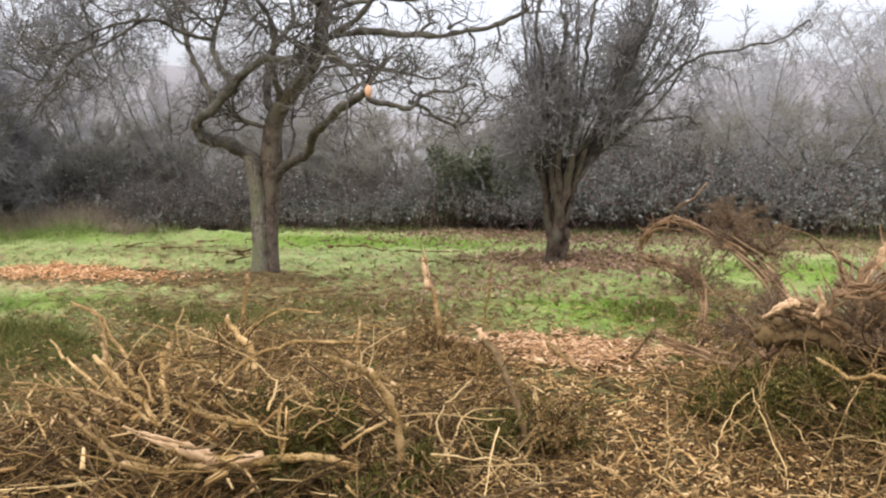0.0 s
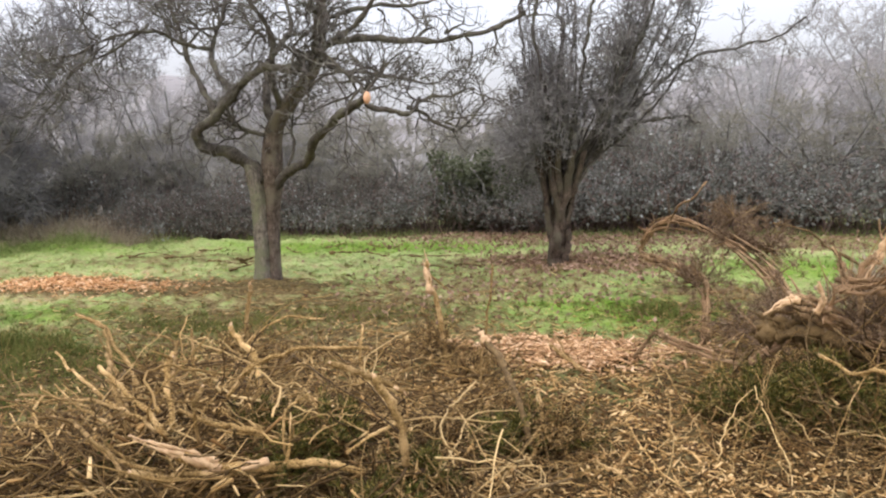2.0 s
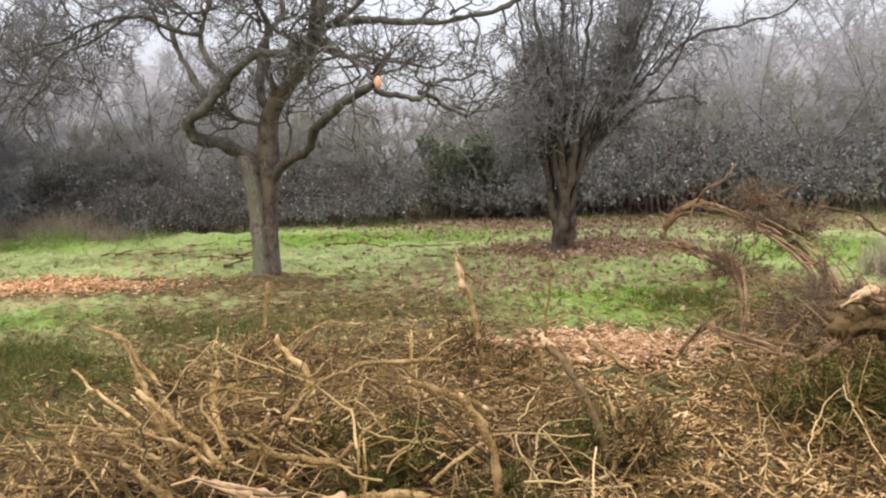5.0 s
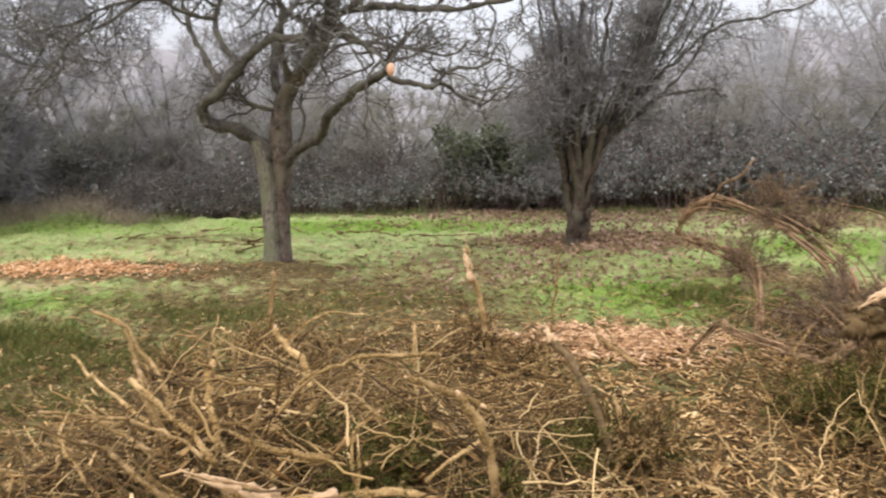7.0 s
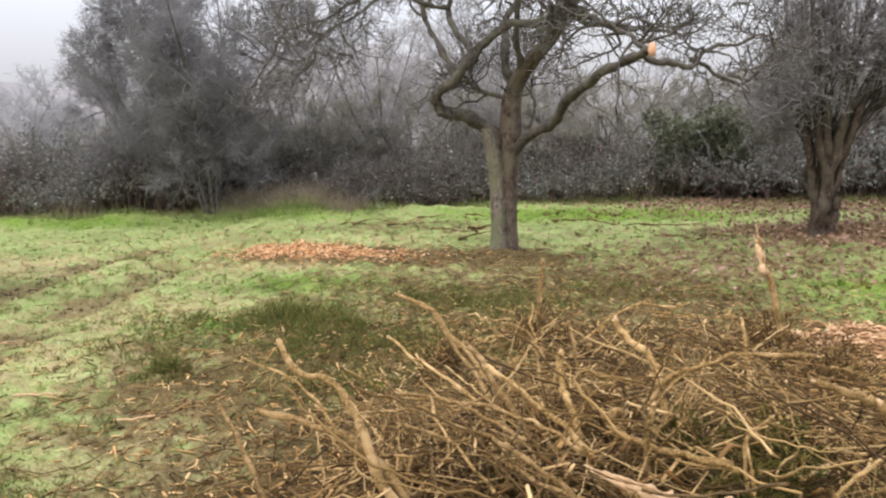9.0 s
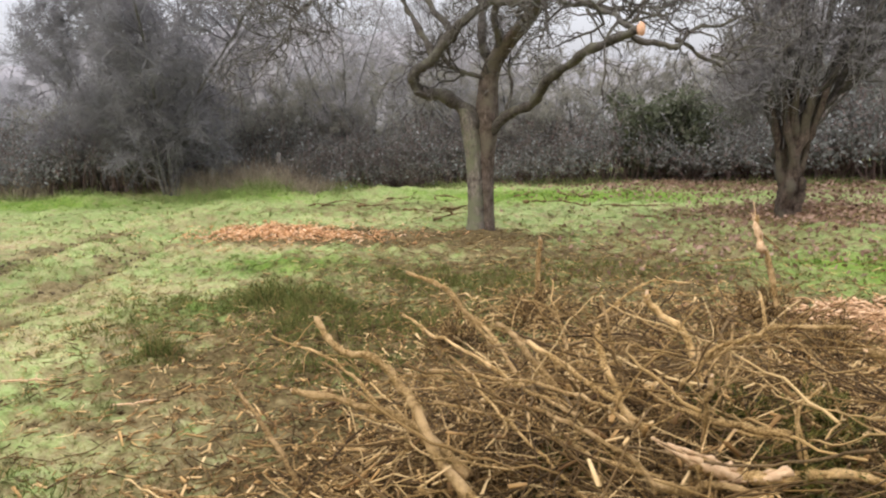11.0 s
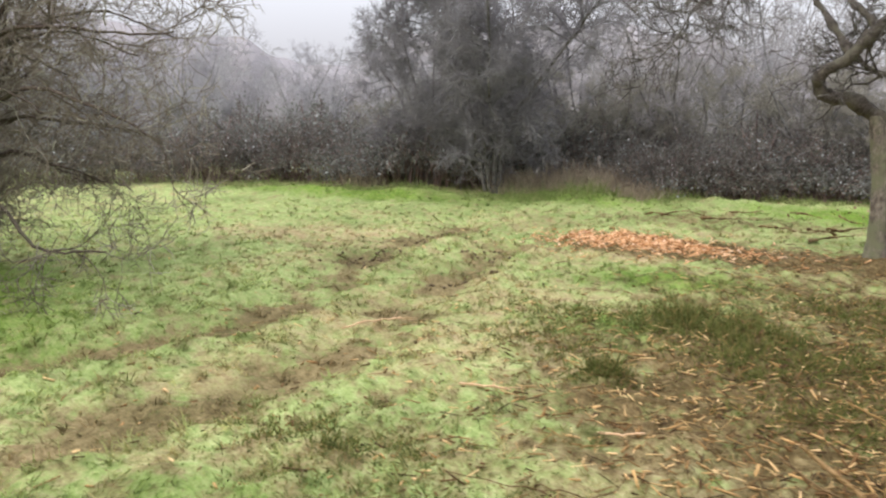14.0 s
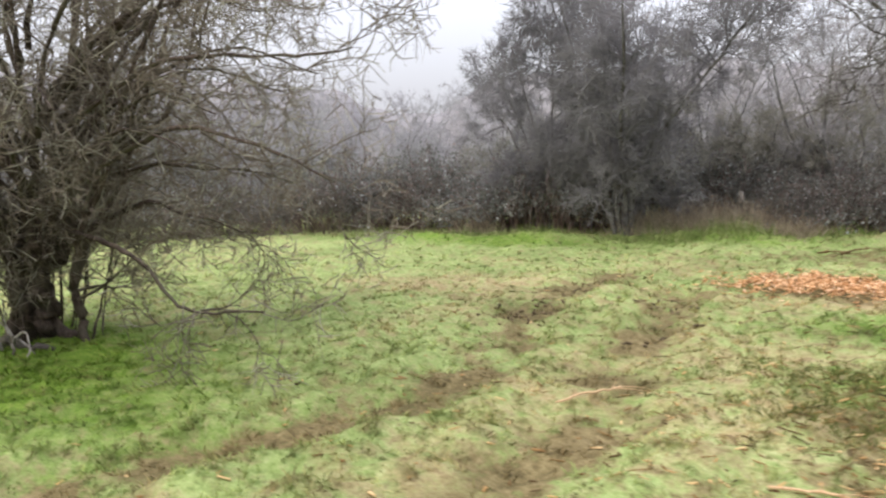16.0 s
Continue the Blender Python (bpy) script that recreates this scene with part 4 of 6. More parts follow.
    crown_of(lines, radii, rnd, bush, M_TWIG_BUSH, M_TWIG_BUSH, [
        dict(per=8, length=1.3, angle=(25, 75), up=0.09, crook=0.5, n=7, thin=0.4, start=0.2, thick=0.35, tip=0.002),
        dict(per=9, length=0.55, angle=(30, 75), up=-0.04, crook=0.6, n=4, thin=0.5, tip=0.0022, thick=0.15),
        dict(per=5, length=0.26, angle=(30, 85), up=-0.03, crook=0.6, n=3, thin=0.5, tip=0.0022, thick=0.08),
    ])
    stem([(-12.3, 3.5, 0.3), (-11.7, 3.45, 0.14), (-11.2, 3.6, 0.06), (-10.8, 3.8, 0.03)], 0.06, 0.025, 9, rnd, M_LIMB, "stem", bush, 24, 0.15, 0.4)
    for pts in ([(-11.9, 3.4, 0.5), (-11.4, 3.45, 0.42), (-11.0, 3.5, 0.2), (-10.7, 3.6, 0.04)], [(-10.9, 3.5, 0.03), (-11.0, 3.5, 0.3), (-10.85, 3.45, 0.52)], [(-11.1, 3.5, 0.05), (-11.25, 3.4, 0.35), (-11.2, 3.3, 0.7)], [(-10.9, 3.55, 0.12), (-10.6, 3.5, 0.25), (-10.4, 3.4, 0.1)]):
        stem(pts, 0.012, 0.006, 6, rnd, M_POST, "stem", bush, 16, 0.2, 0.8)
    return bush


spreading_tree()
upright_tree()
thorn_bush()


# ---- woodland behind ----
def wood_tree(seed, height, spread, label, twig_mat, trunk_mat, leafy=0.0, per=(10, 9, 5), low=0.15):
    """A scrubby tree built at the origin: stems from the foot, a rounded crown of fine twigs, some with evergreen leaf."""
    rnd = np.random.default_rng(seed)
    tree = tagged(new("woodland_tree"), label, "tree", group="trees of the wood edge")
    stems = []
    for k in range(9):
        a = 2 * math.pi * (k + rnd.random()) / 9
        c, s = math.cos(a), math.sin(a)
        out, top = spread * rnd.uniform(0.25, 1.0), height * rnd.uniform(0.6, 0.95)
        lean = 0.12 * spread
        stems.append(([(0.12 * c, 0.12 * s, -0.1), (lean * c, lean * s, top * 0.3), (out * 0.55 * c + rnd.normal(0, 0.15), out * 0.55 * s, top * 0.65), (out * c, out * s, top)], rnd.uniform(0.05, 0.12), 0.018))
    for pts, a, b in stems:
        stem(pts, 0.5 * a, 0.6 * b, 7, rnd, trunk_mat, "stem", tree, 22, 0.15, 0.35)
    p, r = resampled([q[0] for q in stems], [(q[1], q[2]) for q in stems], 8)
    pieces = []
    for k, order in enumerate((
        dict(per=per[0], length=height * 0.30, angle=(30, 80), up=0.12, crook=0.7, n=5, thin=0.45, start=low, thick=0.4, tip=0.004),
        dict(per=per[1], length=height * 0.15, angle=(25, 80), up=0.06, crook=0.8, n=4, thin=0.6, tip=0.0045, thick=0.25),
        dict(per=per[2], length=height * 0.07, angle=(25, 85), up=0.03, crook=0.8, n=2, thin=0.45, tip=0.0032, thick=0.1),
    )):
        p, r = grow(p, r, rnd=rnd, **order)
        pieces.append(tubes(p, r, 3) if k < 1 else ribbons(p, r * 1.2 if k == 1 else r, rnd))
    v, f = joined(pieces)
    part("twig_mass", mesh_of("twig_mass", v, f, twig_mat), tree, kind="stuff")
    if leafy:
        c = p[rnd.random(len(p)) < leafy, -1]
        c = np.repeat(c, 2, 0) + rnd.normal(0, 0.1, (len(c) * 2, 3))
        v, f = leaves(c, 0.1, rnd)
        part("foliage", mesh_of("foliage", v, f, M_IVY), tree, kind="stuff")
    return tree


def placed(tree, spots):
    """The first spot takes the tree itself, the others take copies."""
    for k, (x, y, turn, size) in enumerate(spots):
        m = pose(x, y, 0, 0, 0, turn) @ Matrix.Diagonal((size, size, size, 1))
        if k:
            copy_thing(tree, m)
        else:
            tree.matrix_basis = m


dark_tree = wood_tree(5, 6.6, 4.3, "dense thorn tree with fine twigs, greyed for mist", M_TWIG_TALL, M_TALLSTEM, 0.0, (15, 10, 20), 0.1)
placed(dark_tree, [(-10.15, 14.6, 0, 1.0), (-12.3, 15.7, 120, 0.76)])
green_tree = wood_tree(6, 5.4, 2.5, "scrubby tree of the wood edge, mist in its pale colour", M_TWIG_WOOD, M_WOODSTEM, 0.0, (8, 7, 11), 0.04)
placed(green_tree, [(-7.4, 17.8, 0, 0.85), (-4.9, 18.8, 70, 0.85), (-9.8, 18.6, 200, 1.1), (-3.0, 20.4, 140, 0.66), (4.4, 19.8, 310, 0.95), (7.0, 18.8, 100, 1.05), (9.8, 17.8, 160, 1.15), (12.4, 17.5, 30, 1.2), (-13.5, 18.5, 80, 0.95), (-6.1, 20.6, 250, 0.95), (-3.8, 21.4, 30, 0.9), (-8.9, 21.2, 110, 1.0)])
far_tree = wood_tree(9, 5.6, 2.8, "bare far-off tree, mist put into its pale colour", M_TWIG_FAR, M_FARSTEM, 0.0, (9, 7, 13), 0.05)
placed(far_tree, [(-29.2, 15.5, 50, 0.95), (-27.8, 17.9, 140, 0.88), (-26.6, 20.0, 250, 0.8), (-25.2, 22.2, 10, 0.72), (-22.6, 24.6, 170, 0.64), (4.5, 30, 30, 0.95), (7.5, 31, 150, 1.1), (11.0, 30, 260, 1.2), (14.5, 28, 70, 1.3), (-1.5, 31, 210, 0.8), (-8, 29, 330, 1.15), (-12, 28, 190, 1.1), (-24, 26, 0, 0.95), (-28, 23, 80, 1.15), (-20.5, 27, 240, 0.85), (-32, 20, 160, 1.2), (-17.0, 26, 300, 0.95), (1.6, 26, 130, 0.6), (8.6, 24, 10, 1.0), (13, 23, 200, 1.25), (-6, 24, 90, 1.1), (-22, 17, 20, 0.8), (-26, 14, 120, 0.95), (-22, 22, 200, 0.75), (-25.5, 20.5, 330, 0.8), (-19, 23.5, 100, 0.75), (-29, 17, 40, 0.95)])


scrub = wood_tree(15, 3.0, 2.0, "tangled olive scrub behind the brambles, paled for mist", M_TWIG_SCRUB, M_WOODSTEM, 0.0, (8, 7, 14), 0.02)
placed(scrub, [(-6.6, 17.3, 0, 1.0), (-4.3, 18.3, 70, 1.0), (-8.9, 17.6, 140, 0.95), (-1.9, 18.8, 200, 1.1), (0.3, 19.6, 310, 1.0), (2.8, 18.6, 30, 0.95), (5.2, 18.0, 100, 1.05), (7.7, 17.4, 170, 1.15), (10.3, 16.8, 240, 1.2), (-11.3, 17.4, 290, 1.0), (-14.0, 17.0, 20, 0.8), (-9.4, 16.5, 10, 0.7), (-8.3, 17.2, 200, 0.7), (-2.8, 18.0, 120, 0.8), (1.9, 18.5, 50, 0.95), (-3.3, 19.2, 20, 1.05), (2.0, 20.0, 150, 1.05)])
bush = wood_tree(25, 1.55, 0.95, "rounded dark evergreen bush at the wood edge", M_TWIG_SCRUB, M_WOODSTEM, 0.9, (8, 7, 6), 0.02)
placed(bush, [(-0.2, 17.0, 0, 1.15), (0.9, 17.3, 130, 0.85)])


def far_wood():
    """A backdrop bank of woodland all round, mist put into its pale colour; its crowns lean back so the soft uneven top
    catches more sky.
    """
    n, rings = 1440, 12
    az = np.linspace(-180, 180, n, endpoint=False)
    top = np.interp(az, [-180, -90, -70, -56, -48, -41, -34, -18, -6, 3, 11, 20, 30, 60, 180], [7.5, 7, 6.8, 6.4, 5.2, 4.2, 6.2, 6.0, 4.2, 3.5, 4.6, 6.4, 6.4, 7.5, 7.5])
    ang = np.radians(az)
    top = top + 0.18 * np.sin(13 * ang) + 0.16 * np.sin(31 * ang + 2) + 0.16 * np.sin(67 * ang) + 0.1 * np.sin(131 * ang + 1)
    v = []
    for k in range(rings):
        u = k / (rings - 1)
        billow = 0.5 * np.sin(53 * ang + 5 * u) * u + 0.35 * np.sin(89 * ang - 9 * u)
        rad = 34 + 9 * u**2.4 + billow
        v.append(np.stack([-1 + rad * np.sin(ang), rad * np.cos(ang), -0.5 + math.sin(u * math.pi / 2) * (top + 0.5)], -1))
    v = np.concatenate(v)
    i = np.arange(n)
    j = (i + 1) % n
    f = np.concatenate([np.stack([k * n + i, k * n + j, (k + 1) * n + j, (k + 1) * n + i], -1) for k in range(rings - 1)])
    # pale grey stands in for the mist in front of the wood
    mat, nt, bsdf = nodes_of("mist_pale_distance", 1.0, 0.0)
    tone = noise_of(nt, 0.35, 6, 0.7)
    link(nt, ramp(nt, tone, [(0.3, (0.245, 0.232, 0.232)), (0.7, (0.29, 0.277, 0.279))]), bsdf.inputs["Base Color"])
    tagged(new("backdrop", mesh_of("backdrop", v, f, mat, True)), "distant woodland backdrop with mist in its colour", "woods", kind="structure")


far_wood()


def bramble(seed, long, tall, deep, label, leaf):
    """A bramble thicket at the origin, running along x: arching canes under a ragged skin of leaves."""
    rnd = np.random.default_rng(seed)
    thing = tagged(new("bramble_thicket"), label, "bramble", group="brambles at the wood edge")
    n = int(150 * long)
    x, y = rnd.uniform(-long / 2, long / 2, n), rnd.uniform(-deep / 2, deep / 2, n)
    crest = tall * (0.78 + 0.26 * np.sin(x * 1.7 + 2.3 * seed) + 0.16 * np.sin(x * 4.9 + 2 * seed)) * np.sqrt(np.clip(1 - (y / (deep * 0.62)) ** 2, 0.05, 1))
    a = rnd.uniform(0, 2 * math.pi, n)
    reach = rnd.uniform(0.3, 1.0, n)
    d = np.stack([np.cos(a), np.sin(a) * 0.8], -1) * reach[:, None]
    top = crest * rnd.uniform(0.55, 1.12, n)
    pts = []
    for u, h in ((0, 0.0), (0.2, 0.6), (0.5, 1.0), (0.8, 0.9), (1.0, 0.62)):
        pts.append(np.stack([x + d[:, 0] * u, y + d[:, 1] * u, top * h], -1))
    p = np.stack(pts, 1) + rnd.normal(0, 0.02, (n, 5, 3))
    p[:, :, 2] = np.maximum(p[:, :, 2], 0.0)
    r = np.linspace(0.007, 0.003, 5)[None].repeat(n, 0)
    v, f = ribbons(p, r * 0.8, rnd)
    part("cane_tangle", mesh_of("cane_tangle", v, f, M_CANE), thing, kind="stuff")
    per = 24
    u = rnd.uniform(0.25, 1, (n, per)) * 4
    i = np.minimum(u.astype(int), 3)
    q = p[np.arange(n)[:, None], i] + (u - i)[..., None] * (p[np.arange(n)[:, None], i + 1] - p[np.arange(n)[:, None], i])
    q = q.reshape(-1, 3) + rnd.normal(0, 0.05, (n * per, 3))
    q = q[q[:, 2] > 0.25 * rnd.random(len(q))]
    v, f = leaves(q, 0.054, rnd)
    part("leafage", mesh_of("leafage", v, f, leaf), thing, kind="stuff")
    return thing


thick_a = bramble(1, 3.2, 1.25, 1.9, "dark bramble thicket, winter leaves with painted glints", M_BRAMBLE)
thick_b = bramble(2, 3.2, 1.45, 2.0, "tangled bramble thicket, brown canes and green leaves", M_BRAMBLE)
thick_c = bramble(3, 3.0, 1.15, 1.7, "low bramble bank with pale leaves and painted glints", M_BRAMBLE_PALE)
placed(thick_a, [(-6.3, 15.7, 20, 0.8), (-1.0, 17.8, 3, 0.9), (-14.2, 15.7, 170, 0.85), (-19.5, 12.5, 40, 1.1), (1.9, 18.9, 10, 1.2), (0.7, 17.2, 60, 0.7)])
placed(thick_b, [(-3.6, 17.4, 5, 1.12), (1.5, 17.6, 180, 0.78), (-16.8, 14.4, 30, 0.95), (-11.8, 16.4, 0, 0.8), (-5.6, 16.9, 80, 0.75)])
placed(thick_c, [(6.2, 16.7, 190, 1.35), (8.8, 15.9, 345, 1.3), (4.6, 18.4, 170, 1.5), (11.4, 15.2, 160, 1.3), (2.3, 17.5, 10, 1.1), (3.7, 17.0, 355, 1.2), (-5.0, 16.7, 190, 0.8), (-12.9, 15.5, 15, 1.0), (-21.8, 10.8, 220, 1.2), (-15.4, 16.2, 200, 1.15), (-18.6, 15.0, 20, 1.15), (-7.0, 16.4, 130, 0.8), (-9.7, 17.3, 20, 1.05), (-8.2, 17.0, 170, 0.9), (-1.5, 17.0, 10, 0.85)])


def dry_tuft(x, y, size, seed):
    """A clump of dry bracken and grass."""
    rnd = np.random.default_rng(seed)
    n = 700
    base = np.stack([rnd.normal(0, 0.35, n) * size, rnd.normal(0, 0.3, n) * size, 0 * np.zeros(n)], -1)
    d = unit(np.array([0, 0, 1.0]) + rnd.normal(0, 0.45, (n, 3)))
    h = (size * rnd.uniform(0.25, 0.75, n))[:, None]
    bow = rnd.normal(0, 0.15, (n, 3)) * h
    p = np.stack([base, base + d * h * 0.55, base + d * h + bow - np.array([0, 0, 0.1]) * h], 1)
    p[:, :, 2] = np.maximum(p[:, :, 2], 0)
    v, f = tubes(p, np.array([0.006, 0.005, 0.002])[None].repeat(n, 0), 3)
    ob = new("dry_grass_clump", mesh_of("dry_grass_clump", v, f, M_DRYGRASS))
    ob.location = (x, y, 0)
    return tagged(ob, "dry brown bracken clump below the wood edge", "bracken", kind="stuff")


for k, (x, y, s) in enumerate(((-8.3, 15.4, 1.05), (-7.7, 15.1, 0.9), (-9.4, 15.2, 0.9), (-7.2, 15.3, 0.8), (-9.0, 16.0, 1.0), (-8.6, 15.0, 0.7), (-13.6, 14.6, 0.7), (-9.9, 15.0, 0.8), (-7.0, 14.6, 0.6), (4.8, 8.6, 0.7))):
    dry_tuft(x, y, s, 60 + k)

post = tagged(new("fence_post", mesh_of("fence_post", *limb([(-8.27, 15.89, -0.1), (-8.27, 15.88, 0.3), (-8.26, 15.87, 0.78)], 0.05, 0.048, 8, 8, 0.03), M_POST, False)), "weathered grey wooden post in the dry grass", "post")


# ---- felled brash ----
def stick(points, r0, r1, label, name="cut_branch", ends=(True, False), group="sticks of the brash heap", sides=8, material=None, seed=None, knots=0.09):
    """A cut branch with bark and, where sawn or torn, a pale end."""
    rnd = np.random.default_rng(seed if seed is not None else int(abs(points[0][0]) * 1000 + abs(points[0][1]) * 77))
    r0, r1 = (0.7 if seed is not None else 0.76) * r0, (0.7 if seed is not None else 0.76) * r1
    n = max(8, 5 * len(points))
    path = spline(points, n)
    span = np.linalg.norm(path[-1] - path[0])
    wob = np.cumsum(rnd.normal(0, 0.012 * span ** 0.5, (n, 3)), 0) * np.sin(np.linspace(0, math.pi, n))[:, None] * 0.6
    path = path + wob
    v, f = limb(path, r0, r1, sides, n, knots, rnd)
    pieces = [(v, quads_to_tris(f))]
    for _ in range(rnd.integers(0, 4) if span > 0.3 else 0):
        k = rnd.integers(2, n - 2)
        side = unit(unit(path[k + 1] - path[k]) * 0.6 + rnd.normal(0, 0.6, 3))
        reach = rnd.uniform(0.08, 0.4) * span
        spur = [path[k], path[k] + side * reach * 0.5 + rnd.normal(0, 0.01, 3), path[k] + side * reach + rnd.normal(0, 0.03, 3)]
        spur = [np.maximum(q, (-99, -99, 0.01)) for q in spur]
        v, f = limb(spur, min(r0, r1) * 0.6, min(r0, r1) * 0.25, 5, 6, knots, rnd)
        pieces.append((v, quads_to_tris(f)))
    v, f = joined(pieces)
    ob = tagged(new(name, mesh_of(name, v, f, material or M_STICK, True)), label, "branch", group)
    p = np.asarray(points, float)
    for on, at, frm, r in ((ends[0], p[0], p[1], r0), (ends[1], p[-1], p[-2], r1)):
        if on:
            d = unit(at - frm)
            side = rnd.normal(0, 0.35, 3) * r
            tip = [at + d * (0.9 * r + 0.004) + side, at - d * 0.4 * r, at - d * rnd.uniform(1.5, 5.0) * r]
            v, f = limb(tip, r * 0.4, r * 0.84, 6, 6, 0.15, rnd)
            part("cut_end", mesh_of("cut_end", v, quads_to_tris(f), M_FRESH), ob, "pale torn wood")
    return ob


def gnarled(points, r0, r1, label, seed, material=None):
    """A torn root-like bough: twisted strands of bark and wood with broken spurs."""
    rnd = np.random.default_rng(seed)
    pieces = []
    path = spline(points, 4 * len(points))
    n = len(path)
    for k in range(9):
        a, b = sorted(rnd.integers(0, n, 2)) if k > 2 else (0, n - 1)
        if b - a < 4:
            a, b = 0, n - 1
        ph = rnd.uniform(0, 6.28) + np.linspace(0, rnd.uniform(-2, 2), n)
        off = np.stack([np.cos(ph), 0.4 * np.sin(ph), np.sin(ph)], -1) * np.linspace(r0, r1, n)[:, None] * rnd.uniform(0.3, 1.1)
        strand = (path + off + np.cumsum(rnd.normal(0, 0.007, (n, 3)), 0))[a : b + 1]
        v, f = limb(strand, r0 * rnd.uniform(0.2, 0.55), r1 * rnd.uniform(0.12, 0.5), 7, len(strand), 0.42, rnd)
        pieces.append((v, quads_to_tris(f)))
    for _ in range(34):
        k = rnd.integers(1, n - 1)
        d = unit(rnd.normal(0, 1, 3) + np.array([0, -0.2, 0.3])) * rnd.uniform(0.08, 0.35)
        spur = [path[k], path[k] + d * 0.5 + rnd.normal(0, 0.015, 3), path[k] + d + rnd.normal(0, 0.04, 3)]
        v, f = limb([np.maximum(q, (-99, -99, 0.01)) for q in spur], min(r0 * rnd.uniform(0.1, 0.3), 0.012), 0.002, 5, 6, 0.2, rnd)
        pieces.append((v, quads_to_tris(f)))
    v, f = joined(pieces)
    v[:, 2] = np.maximum(v[:, 2], 0.004)
    return tagged(new("torn_root", mesh_of("torn_root", v, f, material or M_ROOT, True)), label, "branch", "boughs of the second heap")


def splinter(points, r0, r1, label, seed, parent=None):
    """Torn heartwood with long ragged fibres."""
    rnd = np.random.default_rng(seed)
    pieces = []
    p = np.asarray(points, float)
    for k in range(5):
        off = rnd.normal(0, r0 * 0.27, 3)
        q = p + off
        q[-1] = p[-1] + (p[-1] - p[-2]) * rnd.uniform(-0.6, 0.5) + rnd.normal(0, r0 * 0.4, 3)
        v, f = limb(q + rnd.normal(0, r0 * 0.2, q.shape), r0 * rnd.uniform(0.35, 0.8), r1 * 0.4, 5, 14, 0.42, rnd)
        pieces.append((v, quads_to_tris(f)))
    v, f = joined(pieces)
    if parent:
        return part("torn_wood", mesh_of("torn_wood", v, f, M_FRESH), parent, label, "stuff")
    return tagged(new("torn_branch", mesh_of("torn_branch", v, f, M_FRESH)), label, "branch", "sticks of the brash heap")


THICK = "thick brown branch with torn pale ends on the heap"
BENT = "bent bare branch rising from the brash heap"
STUB = "short sawn stub with pale cut end"
THIN = "thin dry stick lying over the brash heap"

# the split bough at the front of the heap
bough = stick([(-1.11, 2.5, 0.5), (-1.02, 2.55, 0.44), (-0.88, 2.6, 0.42), (-0.76, 2.65, 0.43), (-0.59, 2.7, 0.41), (-0.44, 2.74, 0.33)], 0.034, 0.02, "split bough with long pale torn end")
splinter([(-0.98, 2.56, 0.43), (-1.08, 2.51, 0.49), (-1.2, 2.43, 0.58)], 0.026, 0.006, "pale torn wood", 1, bough)
splinter([(-0.8, 2.62, 0.43), (-0.9, 2.58, 0.42), (-1.02, 2.53, 0.43)], 0.018, 0.006, "pale torn wood", 2, bough)
stick([(-1.24, 2.38, 0.48), (-1.14, 2.45, 0.42), (-1.05, 2.5, 0.43), (-0.9, 2.5, 0.4)], 0.022, 0.015, THICK)
stick([(-1.2, 3.42, 0.8), (-1.18, 3.4, 0.73), (-1.09, 3.3, 0.64), (-0.99, 3.2, 0.45)], 0.018, 0.021, STUB)
stick([(0.03, 4.02, 0.63), (0.11, 3.9, 0.54), (0.19, 3.75, 0.45), (0.24, 3.6, 0.33), (0.3, 3.45, 0.12)], 0.023, 0.02, "dark leaning branch with torn top", ends=(False, False), material=M_DARKBRANCH, knots=0.28)
splinter([(0.08, 3.95, 0.57), (0.05, 4.0, 0.61), (0.01, 4.03, 0.63)], 0.026, 0.006, "short torn fibres on the heap", 3)
stick([(-0.38, 2.72, 0.74), (-0.33, 2.72, 0.66), (-0.29, 2.7, 0.56), (-0.26, 2.7, 0.38)], 0.024, 0.022, THICK)
stick([(-0.56, 2.75, 0.79), (-0.44, 2.72, 0.76), (-0.36, 2.72, 0.73), (-0.27, 2.75, 0.67)], 0.016, 0.015, THICK, ends=(True, True))
stick([(0.35, 3.75, 0.36), (0.37, 3.6, 0.26), (0.3, 3.4, 0.15), (0.16, 3.3, 0.11), (-0.01, 3.2, 0.12)], 0.013, 0.014, BENT)
stick([(0.53, 3.7, 0.38), (0.4, 3.6, 0.32), (0.36, 3.6, 0.24)], 0.007, 0.01, THIN)
stick([(-1.05, 2.62, 0.73), (-1.06, 2.6, 0.69), (-1.08, 2.6, 0.63), (-1.07, 2.62, 0.5)], 0.013, 0.012, STUB)
stick([(-1.4, 3.2, 0.72), (-1.4, 3.1, 0.68), (-1.36, 3.0, 0.6), (-1.3, 2.9, 0.45)], 0.017, 0.018, "hooked branch stub with pale end")
stick([(-0.47, 3.2, 0.74), (-0.71, 3.1, 0.75), (-0.87, 3.0, 0.72), (-0.97, 3.0, 0.67), (-1.1, 3.0, 0.55)], 0.012, 0.013, BENT)
stick([(-2.45, 4.25, 0.7), (-2.26, 4.15, 0.64), (-2.09, 4.0, 0.54), (-1.9, 3.8, 0.45), (-1.7, 3.5, 0.3)], 0.013, 0.019, BENT)
stick([(-1.66, 3.0, 0.71), (-1.54, 2.9, 0.65), (-1.37, 2.8, 0.58), (-1.24, 2.7, 0.5)], 0.014, 0.016, BENT)
stick([(-2.19, 3.2, 0.49), (-1.77, 3.0, 0.54), (-1.47, 2.8, 0.55), (-1.28, 2.7, 0.52)], 0.008, 0.011, THIN)
stick([(-2.04, 3.0, 0.45), (-1.64, 2.8, 0.47), (-1.38, 2.6, 0.47), (-1.2, 2.5, 0.44)], 0.009, 0.014, THIN)
